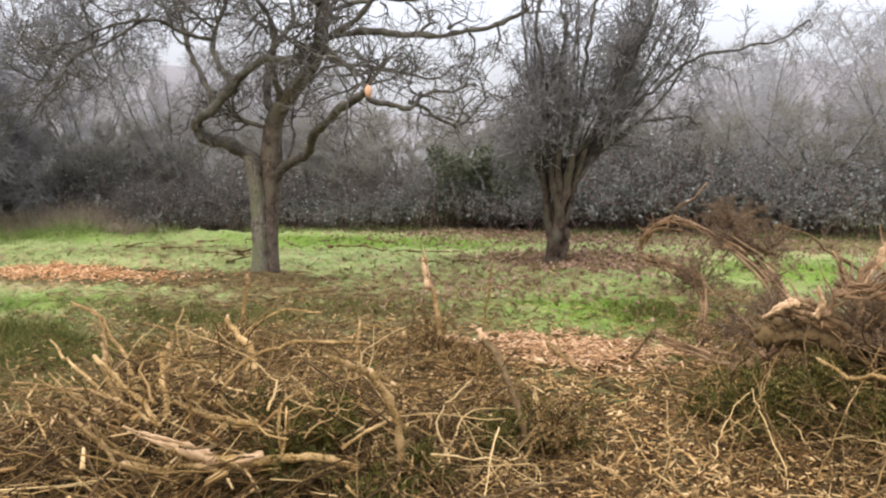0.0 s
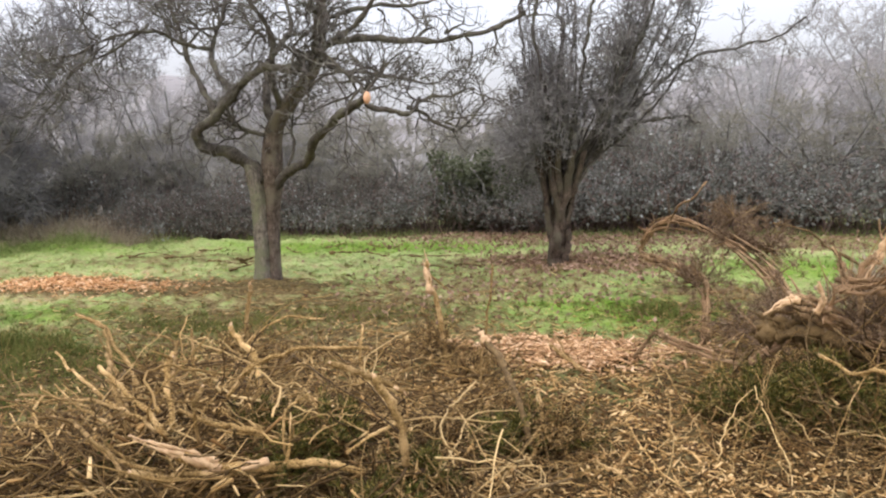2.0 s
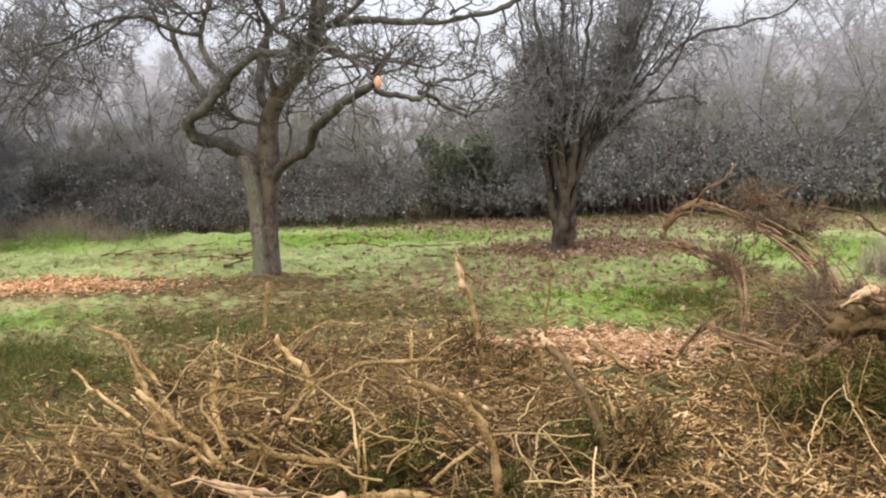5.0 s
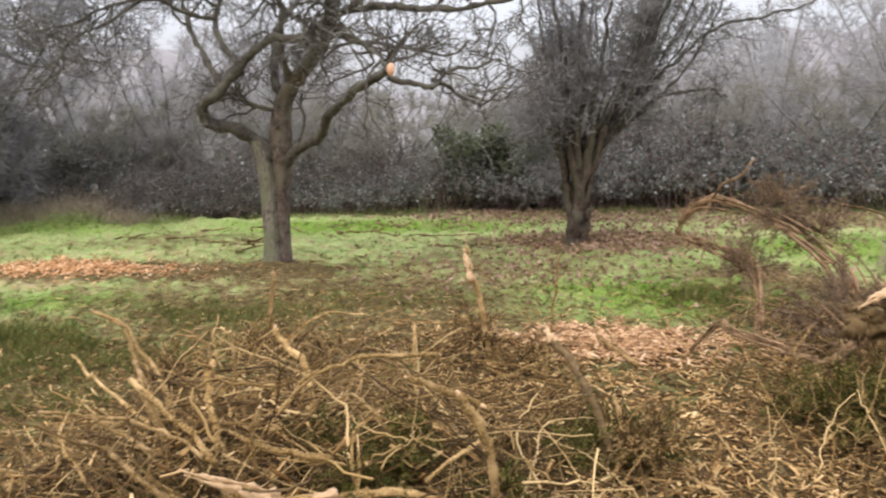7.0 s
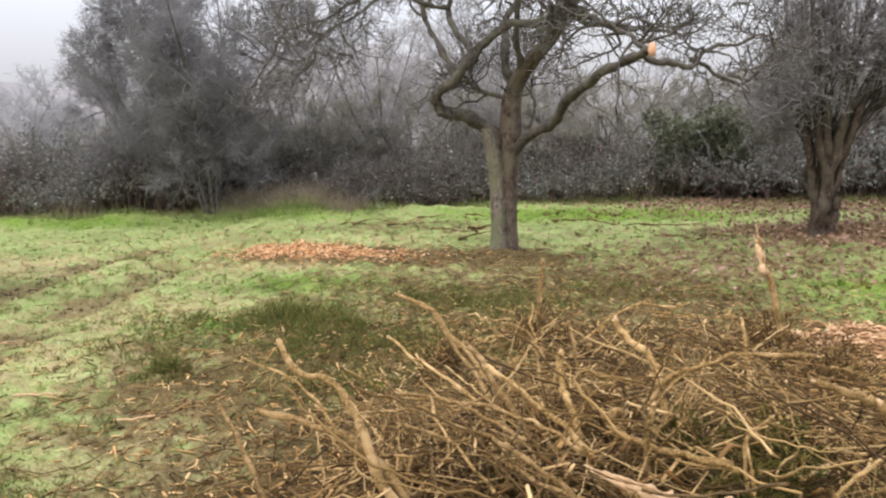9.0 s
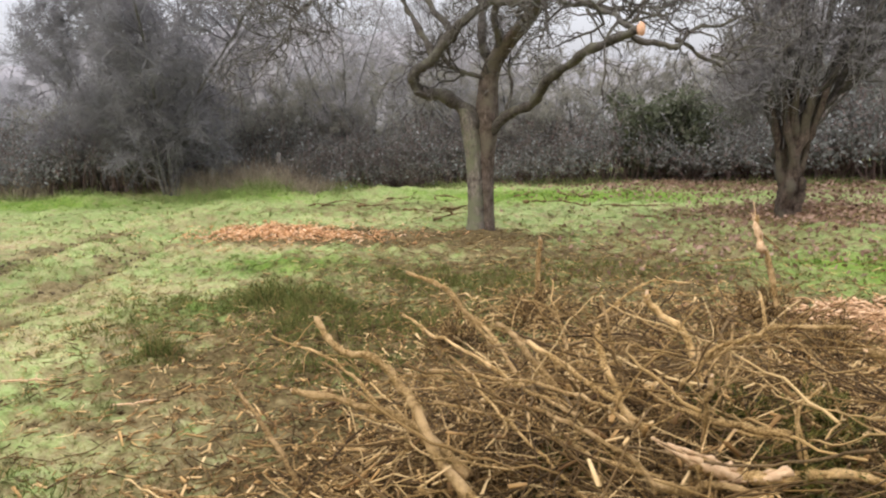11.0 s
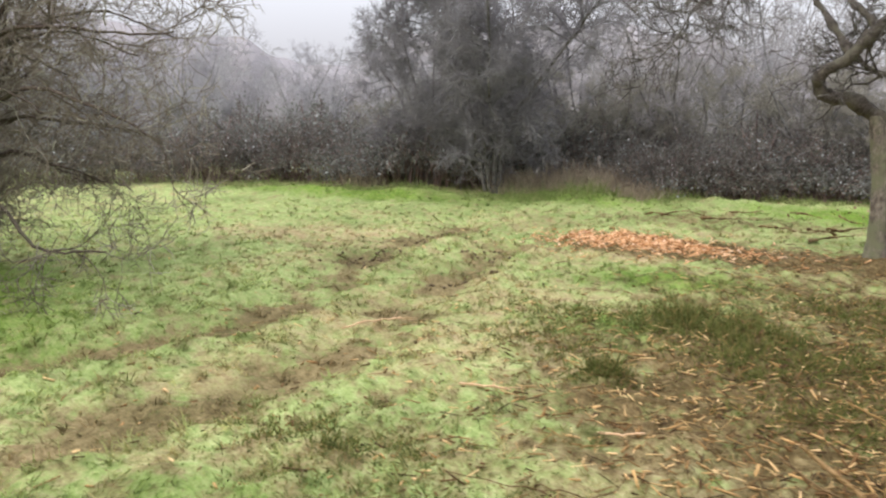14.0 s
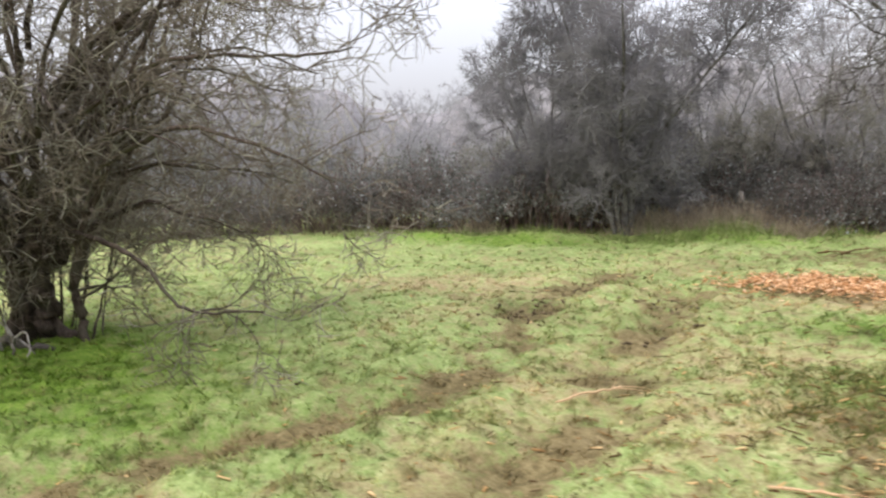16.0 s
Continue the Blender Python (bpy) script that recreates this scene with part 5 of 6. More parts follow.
stick([(-0.67, 2.8, 0.65), (-0.74, 2.75, 0.58), (-0.75, 2.7, 0.42)], 0.008, 0.009, THIN)
stick([(-0.92, 4.3, 0.65), (-1.14, 4.2, 0.66), (-1.4, 4.1, 0.5)], 0.008, 0.009, THIN)
stick([(-1.39, 3.4, 0.79), (-1.36, 3.3, 0.64), (-1.28, 3.2, 0.45)], 0.009, 0.011, THIN)
stick([(-0.63, 4.0, 0.67), (-0.62, 3.9, 0.57), (-0.62, 3.7, 0.3)], 0.01, 0.012, STUB)
stick([(-0.36, 5.5, 0.84), (-0.34, 5.45, 0.67), (-0.29, 5.4, 0.51), (-0.23, 5.3, 0.2), (-0.2, 5.25, 0.0)], 0.02, 0.03, "torn upright stump with pale ragged top", ends=(False, False))
splinter([(-0.33, 5.43, 0.6), (-0.36, 5.5, 0.78), (-0.38, 5.52, 0.88)], 0.03, 0.006, "ragged pale fibres of the stump", 4)
stick([(0.12, 4.07, 1.0), (0.08, 4.05, 0.8), (0.05, 4.0, 0.5), (0.05, 3.95, 0.1)], 0.008, 0.009, "slender upright stick in the brash")
stick([(-0.31, 2.9, 0.49), (-0.4, 2.8, 0.46), (-0.5, 2.7, 0.43)], 0.009, 0.011, THIN)
stick([(0.57, 3.2, 0.2), (0.65, 3.05, 0.19), (0.71, 2.95, 0.17)], 0.009, 0.009, THIN)
stick([(-1.81, 5.7, 0.64), (-1.8, 5.7, 0.55), (-1.81, 5.6, 0.3), (-1.82, 5.55, 0.0)], 0.02, 0.022, STUB)
stick([(-1.01, 3.2, 0.67), (-1.02, 3.1, 0.56), (-1.04, 3.1, 0.42)], 0.008, 0.008, THIN)
stick([(-0.81, 2.6, 0.56), (-0.96, 2.65, 0.57), (-1.09, 2.7, 0.58), (-1.2, 2.75, 0.6)], 0.02, 0.008, "peeled curved bark strip", ends=(False, False))
# the forked branch at the open end
stick([(-2.42, 2.77, 0.85), (-2.32, 2.7, 0.77), (-2.15, 2.65, 0.74), (-2.04, 2.6, 0.67), (-1.96, 2.5, 0.6), (-1.88, 2.4, 0.5), (-1.7, 2.3, 0.35)], 0.015, 0.026, BENT)
stick([(-2.52, 2.75, 0.57), (-2.34, 2.7, 0.56), (-2.12, 2.6, 0.54), (-1.96, 2.5, 0.53), (-1.8, 2.4, 0.45)], 0.017, 0.024, THICK)
stick([(-2.66, 2.9, 0.73), (-2.46, 2.85, 0.68), (-2.29, 2.75, 0.63), (-2.16, 2.65, 0.57)], 0.006, 0.009, THIN)
stick([(-3.11, 3.4, 0.32), (-2.92, 3.2, 0.28), (-2.73, 3.0, 0.25), (-2.54, 2.8, 0.15)], 0.012, 0.016, BENT)
stick([(-2.42, 4.26, 0.69), (-2.23, 4.1, 0.64), (-2.08, 3.9, 0.56), (-1.88, 3.6, 0.48), (-1.69, 3.3, 0.4)], 0.011, 0.014, BENT)
stick([(-1.84, 3.9, 0.66), (-1.65, 3.7, 0.63), (-1.52, 3.4, 0.5)], 0.008, 0.011, THIN)
stick([(-2.04, 3.0, 0.58), (-1.78, 2.9, 0.61), (-1.61, 2.8, 0.6), (-1.47, 2.7, 0.55)], 0.009, 0.01, THIN)
stick([(-1.87, 2.8, 0.54), (-1.55, 2.6, 0.6), (-1.37, 2.4, 0.58), (-1.23, 2.3, 0.5)], 0.01, 0.012, THIN)
stick([(-2.39, 3.9, 0.55), (-2.19, 3.7, 0.54), (-1.91, 3.4, 0.5), (-1.69, 3.2, 0.45)], 0.009, 0.013, THIN)
stick([(-1.83, 3.4, 0.66), (-1.71, 3.2, 0.64), (-1.57, 3.0, 0.57), (-1.45, 2.8, 0.48)], 0.014, 0.017, THICK)
# the second heap
ROOT = "gnarled torn branch arching out of the second heap"
gnarled([(1.77, 7.8, 0.72), (1.88, 7.7, 0.88), (2.06, 7.6, 0.97), (2.25, 7.1, 0.88), (2.38, 6.5, 0.75), (2.46, 5.8, 0.5), (2.47, 5.6, 0.1)], 0.03, 0.042, ROOT, 901)
gnarled([(1.72, 7.8, 0.6), (1.82, 7.7, 0.85), (2.0, 7.6, 0.95), (2.3, 7.3, 0.87), (2.55, 7.0, 0.72), (2.75, 6.7, 0.4), (2.85, 6.5, 0.0)], 0.026, 0.034, ROOT, 902)
gnarled([(1.6, 7.2, 0.65), (1.86, 6.9, 0.58), (2.01, 6.6, 0.52), (2.0, 6.3, 0.37), (1.9, 6.0, 0.02)], 0.035, 0.04, ROOT, 903)
stick([(2.18, 7.0, 1.37), (2.06, 7.0, 1.24), (1.98, 7.3, 1.13), (1.98, 7.5, 0.98)], 0.01, 0.014, BENT, material=M_ROOT)
snag = gnarled([(1.84, 4.2, 0.74), (1.94, 4.12, 0.72), (2.1, 4.1, 0.64), (2.35, 4.1, 0.5), (2.7, 4.1, 0.25)], 0.05, 0.06, "broken stump with a broad pale tear", 904)
splinter([(1.84, 4.1, 0.78), (1.76, 4.08, 0.77), (1.69, 4.08, 0.72)], 0.026, 0.01, "broad pale tear", 5, snag)
splinter([(1.94, 4.06, 0.72), (1.97, 4.05, 0.8), (1.94, 4.05, 0.88)], 0.022, 0.008, "upright pale splinter", 6, snag)
gnarled([(1.76, 4.3, 0.55), (1.86, 4.25, 0.6), (2.05, 4.2, 0.58), (2.25, 4.15, 0.45), (2.5, 4.1, 0.2)], 0.07, 0.08, "dark rotten stump end lodged in the second heap", 911, M_DARKBRANCH)
gnarled([(2.06, 4.1, 1.02), (2.08, 4.0, 0.89), (2.16, 3.9, 0.89), (2.2, 3.8, 0.95), (2.35, 3.75, 0.98)], 0.018, 0.02, ROOT, 905)
stick([(2.24, 5.5, 1.1), (2.5, 5.5, 1.04), (2.67, 5.5, 0.93), (2.86, 5.5, 0.81), (3.1, 5.5, 0.55)], 0.009, 0.018, BENT, material=M_DARKBRANCH, knots=0.2)
stub = stick([(2.34, 4.1, 1.15), (2.28, 4.1, 1.02), (2.22, 4.1, 0.92), (2.2, 4.1, 0.6)], 0.026, 0.024, THICK, material=M_ROOT)
splinter([(2.27, 4.09, 1.0), (2.31, 4.08, 1.1), (2.36, 4.08, 1.2)], 0.028, 0.014, "pale torn wood", 7, stub)
splinter([(2.21, 4.08, 0.9), (2.24, 4.07, 0.97), (2.26, 4.06, 1.02)], 0.014, 0.006, "pale torn wood", 8, stub)
hook = stick([(2.37, 4.1, 0.94), (2.3, 4.1, 0.86), (2.19, 4.1, 0.84), (2.1, 4.15, 0.82)], 0.014, 0.02, "curved branch with pale broken tip", material=M_ROOT)
splinter([(2.1, 4.1, 0.92), (2.09, 4.1, 0.98), (2.05, 4.1, 1.05)], 0.012, 0.005, "short pale splinters on the second heap", 9)
stick([(1.76, 3.6, 0.59), (1.86, 3.5, 0.54), (1.9, 3.4, 0.53), (1.96, 3.3, 0.57), (2.2, 3.3, 0.5)], 0.011, 0.015, BENT)
gnarled([(1.2, 5.4, 0.1), (1.32, 5.2, 0.35), (1.35, 5.0, 0.33), (1.56, 4.8, 0.3), (1.72, 4.6, 0.3)], 0.012, 0.018, ROOT, 906)
stick([(0.6, 5.75, 0.12), (0.7, 5.5, 0.06), (0.82, 5.3, 0.02)], 0.022, 0.026, "dark short branch lying among wood chips")
gnarled([(1.69, 4.4, 0.33), (1.92, 4.4, 0.48), (2.1, 4.2, 0.54), (2.25, 4.0, 0.57), (2.5, 3.9, 0.5)], 0.026, 0.032, ROOT, 908)
gnarled([(2.9, 4.3, 0.2), (2.6, 4.2, 0.6), (2.45, 4.1, 0.85), (2.4, 4.0, 1.0)], 0.05, 0.03, ROOT, 909)
gnarled([(2.3, 4.6, 0.8), (2.5, 4.3, 0.72), (2.75, 4.1, 0.6), (3.1, 4.0, 0.3)], 0.03, 0.04, ROOT, 910)


def loose_sticks():
    """Cut branches tumbled through both heaps."""
    rnd = np.random.default_rng(12)
    matted = []
    for k in range(700):
        spare = k >= 230
        if k % 10 == 9:
            x, y = rnd.uniform(1.2, 2.6), rnd.uniform(3.3, 4.6)
        elif k % 10 < 7:
            x, y = rnd.normal(-1.1, 0.85), rnd.normal(3.3, 0.75)
        else:
            x, y = rnd.normal(2.25, 0.5), rnd.normal(4.7, 1.1)
        if y < 1.9:
            continue
        z = float(mound(np.float64(x), np.float64(y))) * rnd.uniform(0.6, 1.25) + (0.2 if k % 10 == 9 else 0.05)
        a = rnd.uniform(0, 2 * math.pi)
        rise = rnd.normal(0.05, 0.28) if k % 5 < 3 else rnd.uniform(0.5, 1.6)
        long = rnd.uniform(0.35, 1.0) if k % 5 < 3 else rnd.uniform(0.2, 0.5)
        d = np.array([math.cos(a), math.sin(a), rise])
        side = np.array([-math.sin(a), math.cos(a), 0.3])
        bow, kink = rnd.normal(0, 0.17), rnd.normal(0, 0.11)
        mid = np.array([x, y, z])
        pts = [mid - d * long / 2, mid - d * long * 0.15 + side * bow * long, mid + d * long * 0.2 + side * (bow + kink) * long, mid + d * long / 2 + side * kink]
        pts = [tuple(np.maximum(q, (-9, 1.6, 0.012))) for q in pts]
        r = rnd.uniform(0.003, 0.008) if k % 5 < 3 else rnd.uniform(0.003, 0.006)
        if spare:
            v, f = limb(spline(pts, 14) + rnd.normal(0, 0.006, (14, 3)), 0.8 * r, 0.5 * r, 5, 14, 0.14, rnd)
            v[:, 2] = np.maximum(v[:, 2], 0.012)
            matted.append((v, quads_to_tris(f)))
            continue
        stick(pts, r, r * rnd.uniform(0.6, 1.2), "bare brown stick tumbled in the brash", ends=(rnd.random() < 0.5, rnd.random() < 0.75), sides=6, seed=500 + k, material=M_DARKBRANCH if k % 7 < 3 else None)
    tagged(new("stick_tangle", mesh_of("stick_tangle", *joined(matted), M_BRASH, True)), "bare kinked sticks matted through the brash heaps", "branches", kind="stuff")


loose_sticks()


def tangle():
    """Fine twigs matted through the heaps."""
    rnd = np.random.default_rng(13)
    n = 16000
    pick = rnd.random(n)
    x = np.where(pick < 0.5, rnd.normal(-1.15, 0.9, n), np.where(pick < 0.7, rnd.normal(2.3, 0.55, n), np.where(pick < 0.9, rnd.normal(1.4, 1.3, n), rnd.normal(-0.9, 1.0, n))))
    y = np.where(pick < 0.5, rnd.normal(3.15, 0.75, n), np.where(pick < 0.7, rnd.normal(4.8, 1.2, n), np.where(pick < 0.9, rnd.normal(3.2, 0.8, n), rnd.normal(5.4, 0.6, n))))
    keep = y > 1.9
    x, y = x[keep], y[keep]
    n = len(x)
    z = ground_z(x, y) + mound(x, y) * rnd.uniform(0.1, 0.85, n) + 0.01
    a = rnd.uniform(0, 2 * math.pi, n)
    d = unit(np.stack([np.cos(a), np.sin(a), rnd.normal(0.05, 0.35, n)], -1))
    long = (rnd.uniform(0.12, 0.5, n) * np.where(mound(x, y) < 0.1, 0.5, 1.0))[:, None]
    c = np.stack([x, y, z], -1)
    out = [c - d * long / 2]
    for _ in range(3):
        d = unit(d + rnd.normal(0, 0.22, d.shape))
        out.append(out[-1] + d * long / 3)
    p = np.stack(out, 1)
    p[:, :, 2] = np.maximum(p[:, :, 2], ground_z(p[:, :, 0], p[:, :, 1]) + 0.004)
    r = rnd.uniform(0.0018, 0.0052, n)[:, None] * np.linspace(1, 0.55, 4)[None]
    v, f = tubes(p, r, 3)
    tagged(new("twig_tangle", mesh_of("twig_tangle", v, f, M_BRASH)), "matted fine brown twigs of the brash heap", "twigs", kind="stuff")


tangle()


def litter_stuff(name, n, where, long, wide, thick, material, label, category, seed, lift=0.012, tilt=0.3, on_mound=0.6):
    rnd = np.random.default_rng(seed)
    x, y = where(rnd, n)
    z = ground_z(x, y) + mound(x, y) * on_mound * rnd.random(len(x)) + lift * rnd.random(len(x))
    v, f = shards(np.stack([x, y, z], -1), long, wide, thick, rnd, tilt)
    tagged(new(name, mesh_of(name, v, f, material)), label, category, kind="stuff")


def around(*spots):
    def where(rnd, n):
        w = np.array([s[4] for s in spots])
        k = rnd.choice(len(spots), n, p=w / w.sum())
        s = np.array([q[:4] for q in spots])[k]
        x, y = rnd.normal(s[:, 0], s[:, 2]), rnd.normal(s[:, 1], s[:, 3])
        keep = (y > 1.3) & (y < 17)
        return x[keep], y[keep]
    return where


litter_stuff("wood_litter", 21000, around((-0.8, 3.2, 1.3, 0.9, 1.4), (-2.0, 2.3, 0.7, 0.4, 1.0), (1.5, 3.0, 1.3, 0.9, 4), (1.0, 4.8, 1.2, 0.8, 2), (-1.2, 5.4, 1.6, 1.0, 1.6), (3.5, 3.5, 1.0, 1.0, 1.5)), 0.065, 0.012, 0.005, M_STRAW, "shredded pale wood and straw-coloured litter", "litter", 71, 0.03, 0.35)
litter_stuff("wood_litter", 2400, around((-1.1, 3.0, 0.75, 0.6, 4), (-1.6, 3.9, 0.8, 0.5, 1.5), (2.3, 4.6, 0.5, 1.0, 1)), 0.085, 0.013, 0.006, M_STRAW, "split pale wood lodged in the brash heaps", "litter", 77, 0.03, 0.75, 1.0)
litter_stuff("twig_litter", 5000, around((-1.6, 7.0, 1.9, 1.1, 4), (0.1, 9.0, 1.3, 1.2, 1.2), (-3.3, 4.6, 1.0, 1.3, 5), (-3.2, 9.3, 1.3, 0.7, 1.5), (2.6, 8.0, 0.9, 1.2, 1.5), (1.5, 11.3, 1.0, 0.7, 1)), 0.1, 0.006, 0.005, M_BRASH, "dark broken twigs strewn over the turf", "twigs", 76, 0.02, 0.2, 0.3)
litter_stuff("scattered_chips", 2700, around((-1.3, 6.5, 1.6, 0.9, 4), (-3.4, 4.4, 1.2, 1.4, 5), (-5.5, 4.5, 1.6, 1.6, 1), (-1.5, 7.5, 2.0, 1.3, 2), (-3.5, 9.5, 1.6, 0.8, 1)), 0.05, 0.009, 0.005, M_STRAW, "scattered pale chips and twigs on the turf", "chips", 72, 0.01, 0.15, 0.2)
litter_stuff("scattered_chips", 260, around((-8.0, 5.0, 1.6, 1.8, 3), (-6.0, 3.6, 1.2, 1.2, 3), (-9.5, 8.5, 1.8, 2.0, 1)), 0.05, 0.016, 0.004, M_STRAW, "sparse pale flecks of wood on the grass", "chips", 78, 0.01, 0.2, 0.2)
litter_stuff("wood_chips", 4000, around((-5.75, 9.75, 0.5, 0.26, 4), (-5.3, 9.65, 0.6, 0.28, 1.6), (-5.4, 9.6, 0.9, 0.5, 0.7)), 0.055, 0.02, 0.006, M_CHIPS, "fresh orange wood chips spread on the turf", "chips", 73, 0.03, 0.3)
litter_stuff("wood_chips", 2600, around((0.85, 5.85, 0.38, 0.2, 3), (0.4, 6.1, 0.4, 0.15, 1)), 0.08, 0.02, 0.007, M_TANCHIPS, "fresh tan wood chips between the heaps", "chips", 74, 0.05, 0.3)


def leaf_litter():
    rnd = np.random.default_rng(75)
    x, y = around((1.6, 15.0, 1.8, 1.1, 3), (5.0, 14.0, 1.8, 1.2, 2), (1.6, 11.6, 1.0, 0.8, 1.5), (-0.5, 16.0, 1.2, 0.6, 1), (0.4, 9.3, 1.1, 1.2, 0.8))(rnd, 7200)
    c = np.stack([x, y, ground_z(x, y) + 0.02 * rnd.random(len(x)) + 0.01], -1)
    v, f = leaves(c, 0.07, rnd)
    tagged(new("leaf_litter", mesh_of("leaf_litter", v, f, M_DEADLEAF)), "russet fallen leaves under the trees", "leaves", kind="stuff")


leaf_litter()


def gorse(x, y, z, size, seed, label, flat=0.7, needle=None, name="gorse_clump"):
    """A springy clump of dark green needles on fine stems."""
    rnd = np.random.default_rng(seed)
    n = 42
    d = unit(rnd.normal(0, 1, (n, 3)) * np.array([1, 1, flat]) + np.array([0, 0, 0.35]))
    long = size * rnd.uniform(0.6, 1.1, n)[:, None]
    p = np.stack([d * long * u + np.array([0, 0, 1]) * 0 for u in (0.0, 0.4, 0.75, 1.0)], 1) + rnd.normal(0, 0.012, (n, 4, 3))
    r = np.linspace(0.004, 0.0015, 4)[None].repeat(n, 0)
    ob = tagged(new(name), label, "gorse", "gorse clumps")
    ob.location = (x, y, z)
    floor = -z + 0.01
    p[:, :, 2] = np.maximum(p[:, :, 2], floor)
    part("stem_tangle", mesh_of("stem_tangle", *tubes(p, r, 3), M_BRASH), ob, kind="stuff")
    q, rq = grow(p, r, 20, size * 0.32, rnd, (20, 60), 0.1, 0.4, 3, 0.8, 0.0012, 0.15)
    q2, rq2 = grow(q, rq, 2, size * 0.12, rnd, (25, 60), 0.1, 0.3, 3, 0.9, 0.001, 0.1)
    v, f = joined([ribbons(q, np.maximum(rq, 0.0022), rnd), ribbons(q2, np.maximum(rq2, 0.002), rnd)])
    v[:, 2] = np.maximum(v[:, 2], floor)
    part("needle_mass", mesh_of("needle_mass", v, f, needle or M_GORSE), ob, kind="stuff")
    return ob


GREEN = "dark green gorse clump caught in the brash"
for k, (x, y, z, s) in enumerate(((-0.62, 3.0, 0.4, 0.2), (-0.95, 3.05, 0.38, 0.18), (0.15, 3.5, 0.12, 0.24), (0.5, 3.65, 0.12, 0.24), (-0.25, 3.0, 0.2, 0.2), (-0.4, 2.65, 0.16, 0.22), (1.75, 4.0, 0.16, 0.24), (2.15, 3.75, 0.2, 0.24), (1.45, 4.3, 0.1, 0.18), (-1.5, 2.75, 0.3, 0.18), (2.5, 3.5, 0.2, 0.22), (1.95, 4.1, 0.25, 0.22), (2.3, 4.0, 0.28, 0.22), (0.3, 3.75, 0.14, 0.2), (-0.75, 2.75, 0.34, 0.18))):
    gorse(x, y, z, s, 300 + k, GREEN)
for k, (x, y, z, s) in enumerate(((1.55, 4.0, 0.2, 0.26), (1.95, 3.95, 0.28, 0.28), (2.35, 3.7, 0.25, 0.28))):
    gorse(x, y, z, s, 420 + k, GREEN)
DEAD = "dead brown gorse bush bristling over the second heap"
for k, (x, y, z, s) in enumerate(((2.4, 6.9, 0.8, 0.32), (2.7, 6.8, 0.75, 0.34), (2.0, 6.6, 0.45, 0.34), (2.5, 4.3, 0.55, 0.36), (2.3, 4.1, 0.6, 0.3), (2.75, 4.9, 0.5, 0.4), (2.1, 5.4, 0.3, 0.32), (2.4, 5.7, 0.35, 0.36), (2.5, 7.2, 1.0, 0.34))):
    gorse(x, y, z, s, 320 + k, DEAD, 0.7, M_DEADTWIG, "dead_gorse")
SPRAY = "dry brown gorse spray caught in the brash"
for k, (x, y, z, s) in enumerate(((0.45, 3.55, 0.2, 0.22), (-1.85, 2.65, 0.3, 0.24), (-0.6, 3.5, 0.24, 0.24), (-1.4, 3.4, 0.2, 0.24), (-0.25, 3.35, 0.15, 0.22), (-1.6, 4.0, 0.1, 0.24), (-0.9, 3.9, 0.12, 0.24), (-1.8, 5.5, 0.1, 0.28), (-1.3, 5.2, 0.1, 0.26), (-0.3, 5.4, 0.2, 0.28), (0.0, 5.0, 0.1, 0.24), (-2.3, 4.9, 0.1, 0.26))):
    gorse(x, y, z, s, 360 + k, SPRAY, 0.7, M_BRASH, "dead_gorse")


def tussock(x, y, rx, ry, n, tall, seed, label, material=None):
    """A low springy patch of dark heathy growth."""
    rnd = np.random.default_rng(seed)
    px, py = rnd.normal(x, rx, n), rnd.normal(y, ry, n)
    fall = np.exp(-(((px - x) / (1.6 * rx)) ** 2 + ((py - y) / (1.6 * ry)) ** 2))
    lump = np.clip(0.75 + 0.9 * wave(px, py, 0.35, seed, 2), 0.15, 1.7)
    base = np.stack([px, py, ground_z(px, py) - 0.005], -1)
    h = (tall * fall * lump * rnd.uniform(0.4, 1.1, n) + 0.015)[:, None]
    d = unit(np.array([0, 0, 1.0]) + rnd.normal(0, 0.7, (n, 3)) * np.array([1, 1, 0.2]))
    p = np.stack([base, base + d * h * 0.6, base + d * h + rnd.normal(0, 0.25, (n, 3)) * h], 1)
    r = np.array([0.0035, 0.003, 0.001])[None].repeat(n, 0)
    v, f = ribbons(p, r, rnd)
    tagged(new("heath_tussock", mesh_of("heath_tussock", v, f, material or M_HEATH)), label, "undergrowth", kind="stuff")


TUFT = "low dark green heath growing in the turf"
for k, (x, y, rx, ry, n, h) in enumerate(((-4.2, 6.2, 0.3, 0.28, 2600, 0.17), (-3.65, 5.9, 0.34, 0.26, 2200, 0.13), (-4.35, 4.65, 0.14, 0.12, 1000, 0.12), (-3.55, 5.35, 0.35, 0.3, 1900, 0.1), (-3.0, 4.6, 0.4, 0.3, 1700, 0.09), (1.9, 7.6, 0.35, 0.3, 2500, 0.12), (-5.2, 3.0, 0.5, 0.3, 2600, 0.06), (-3.9, 2.6, 0.5, 0.3, 2600, 0.07), (-5.0, 6.0, 0.5, 0.25, 2000, 0.06), (-2.7, 5.6, 0.5, 0.35, 2600, 0.11), (-2.3, 6.9, 0.7, 0.4, 2600, 0.09), (-3.0, 7.2, 0.6, 0.35, 2200, 0.08), (-4.9, 5.2, 0.45, 0.3, 1600, 0.07), (-1.2, 7.6, 0.7, 0.4, 2200, 0.07))):
    tussock(x, y, rx, ry, n, h, 340 + k, TUFT)

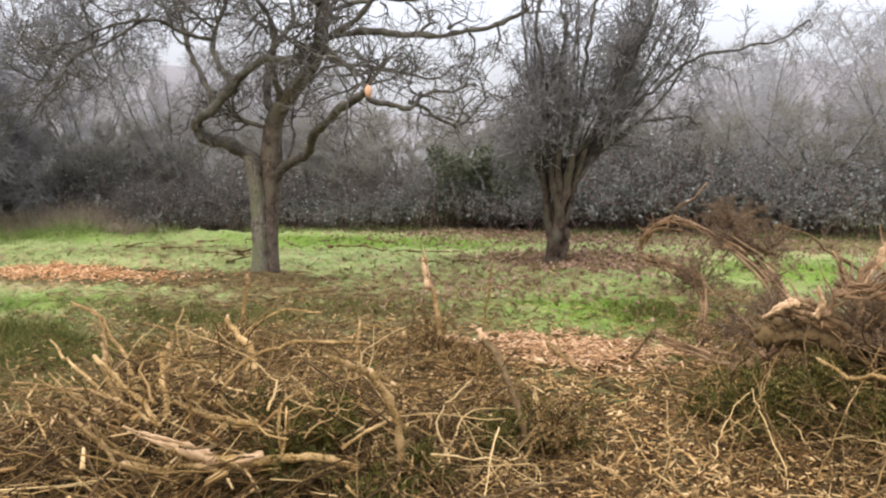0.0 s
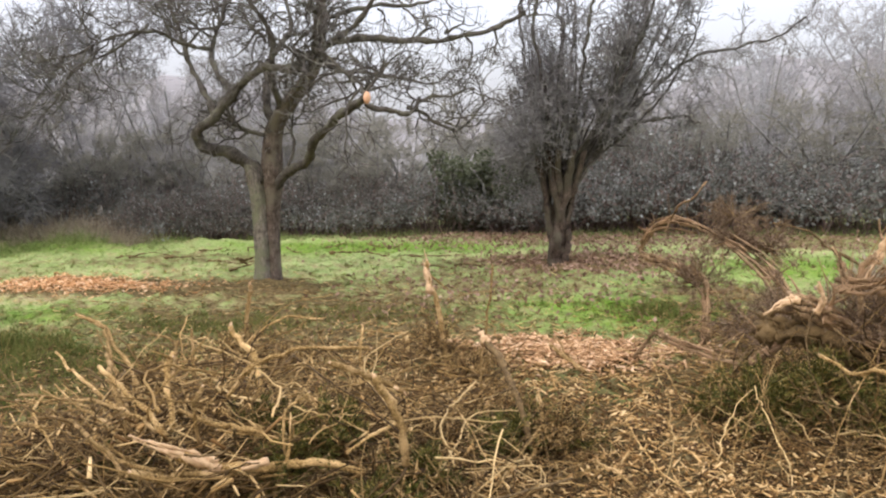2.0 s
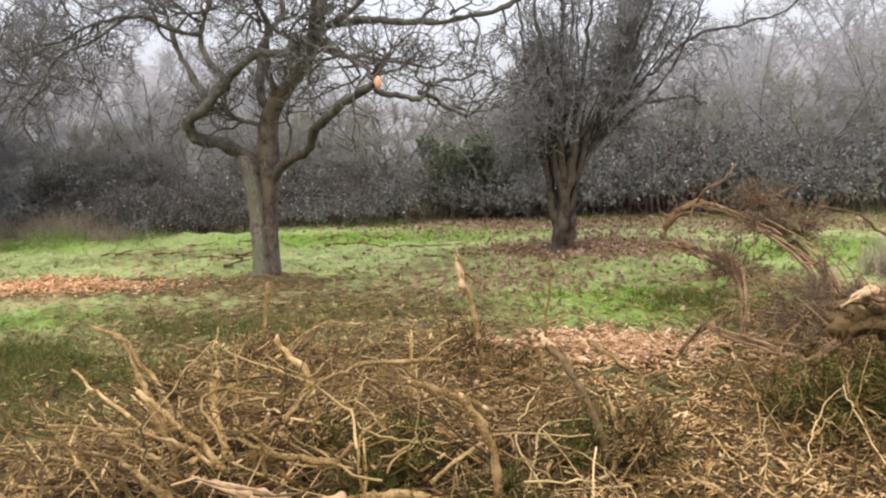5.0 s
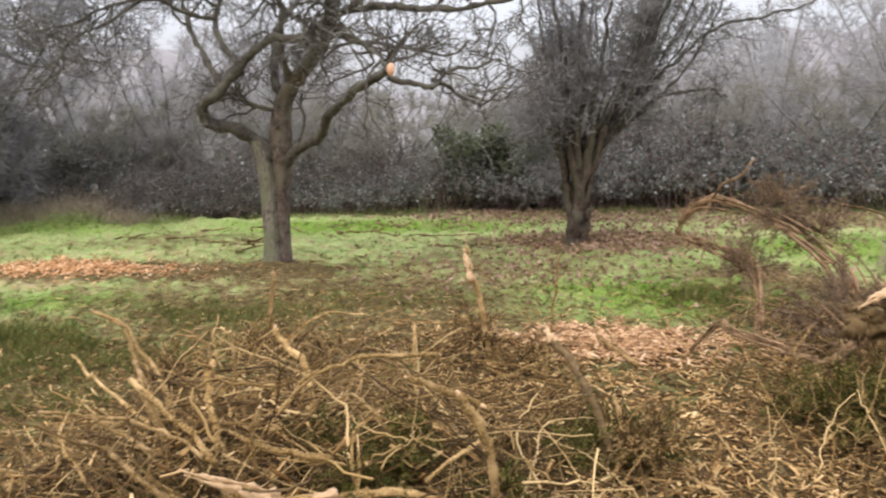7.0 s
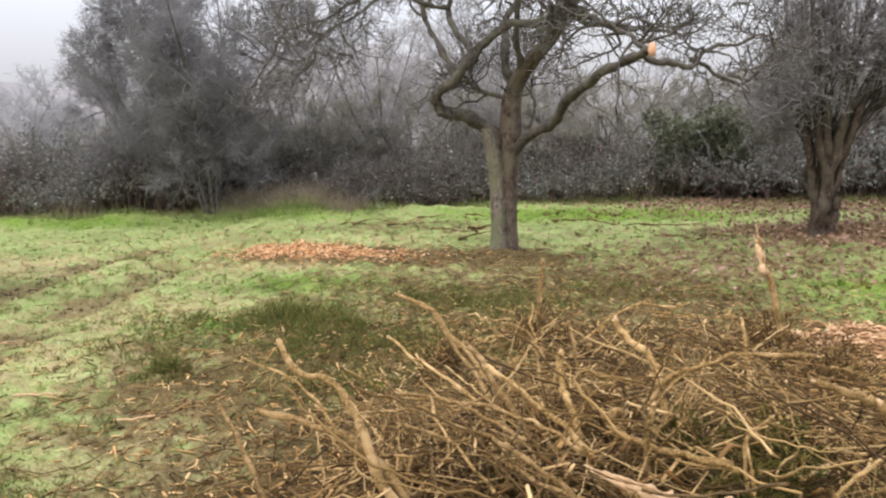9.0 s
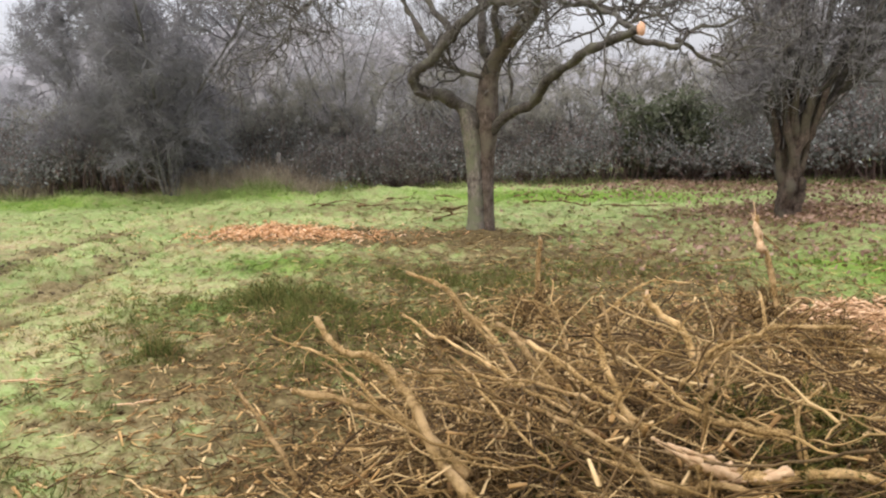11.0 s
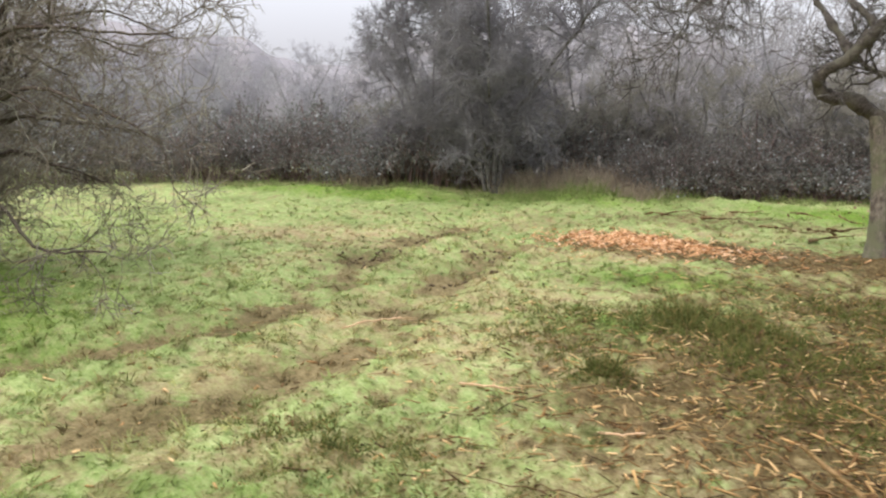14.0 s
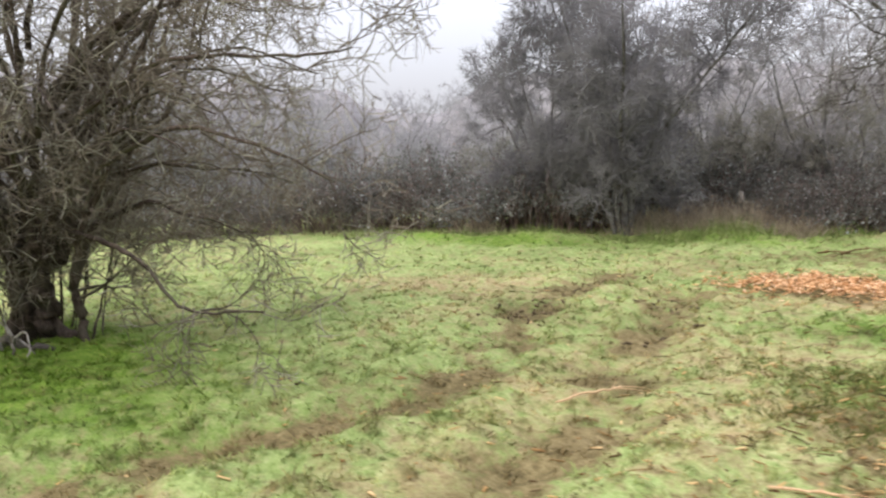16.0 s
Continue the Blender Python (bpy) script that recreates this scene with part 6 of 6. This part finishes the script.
ROUGH = "rough green tufts along the foot of the brambles"
for k, (x, y, rx, h) in enumerate(((-13.2, 13.6, 0.9, 0.22), (-11.6, 13.3, 0.7, 0.18), (-9.0, 13.6, 0.8, 0.3), (-7.9, 14.2, 0.6, 0.3), (-6.6, 14.6, 0.6, 0.22), (-4.6, 15.6, 0.9, 0.18), (-1.8, 16.2, 0.9, 0.16), (2.6, 15.8, 1.0, 0.15), (5.8, 15.2, 1.0, 0.16), (-15.2, 13.0, 1.0, 0.22))):
    tussock(x, y, rx, 0.28, 1500, h, 380 + k, ROUGH, M_RANK)


# ---- dark twigs for a shaded bank edge, and clods ----
# broken dark pieces: twigs, and a stand-in for shade along a grass bank
BANK_SHADE = "dark twig in the grass, also standing for a shaded bank edge"
for k, pts in enumerate(([(-2.6, 12.8, 0.04), (-1.9, 12.7, 0.08), (-1.0, 12.4, 0.05), (-0.2, 12.5, 0.03)], [(-5.2, 13.4, 0.05), (-4.4, 13.2, 0.1), (-3.6, 13.3, 0.06), (-3.0, 13.0, 0.03)],
                         [(-2.7, 13.6, 0.05), (-2.0, 13.8, 0.12), (-1.3, 13.7, 0.05)], [(-6.4, 12.6, 0.03), (-5.6, 12.4, 0.06), (-4.7, 12.6, 0.04)], [(-3.7, 10.9, 0.04), (-3.4, 10.7, 0.2), (-3.1, 10.6, 0.28)],
                         [(-4.6, 12.0, 0.03), (-3.9, 11.8, 0.05), (-3.3, 11.9, 0.03)], [(-0.9, 11.2, 0.03), (-0.4, 11.0, 0.05), (0.2, 11.2, 0.03)])):
    rnd = np.random.default_rng(700 + k)
    line = spline(pts, 7)
    for a, b in ((0, 2), (2, 4), (4, 6)):
        off = rnd.normal(0, 0.13, (2, 3)) * np.array([1, 1, 0.1])
        ends = line[a] + off[0], line[b] + off[1]
        bend = 0.5 * (ends[0] + ends[1]) + rnd.normal(0, 0.07, 3) * np.array([1, 1, 0.6])
        stick([tuple(np.maximum(q, (-99, -99, 0.02))) for q in (ends[0], bend, ends[1])], 0.024, 0.007, BANK_SHADE, "fallen_bough", (False, False), "boughs in the grass", 7, M_DARKBRANCH, 700 + 10 * k + a, 0.4)
LONE = "pale peeled stick lying on the turf"
for k, pts in enumerate(([(-6.35, 4.62, 0.03), (-6.2, 4.85, 0.05), (-6.15, 5.1, 0.03)], [(-5.0, 4.02, 0.03), (-4.8, 4.08, 0.03), (-4.7, 4.08, 0.03)], [(-4.05, 3.75, 0.03), (-3.92, 3.8, 0.04), (-3.85, 3.86, 0.03)],
                         [(-4.5, 5.1, 0.03), (-4.35, 5.13, 0.04), (-4.2, 5.12, 0.03)], [(-1.1, 6.6, 0.05), (-0.7, 6.5, 0.06), (-0.2, 6.6, 0.04)], [(-3.3, 2.9, 0.04), (-3.05, 2.8, 0.08), (-2.8, 2.75, 0.1)])):
    stick(pts, 0.011, 0.009, LONE, "lone_stick", (True, True), "sticks on the turf", 7, M_FRESH if k < 3 else M_STICK, 730 + k)


def clod_heap():
    rnd = np.random.default_rng(81)
    spots = around((-8.05, 7.25, 0.14, 0.3, 3), (-8.17, 8.8, 0.12, 0.5, 2), (-7.0, 8.1, 0.22, 0.2, 3), (-6.5, 6.8, 0.14, 0.3, 2))
    x, y = spots(rnd, 150)
    z = ground_z(x, y) + 0.008
    v, f = shards(np.stack([x, y, z], -1), 0.035, 0.024, 0.018, rnd, 0.5)
    tagged(new("soil_clods", mesh_of("soil_clods", v, f, M_CLOD)), "dark turned clods along the wheel ruts", "soil", kind="stuff")


clod_heap()
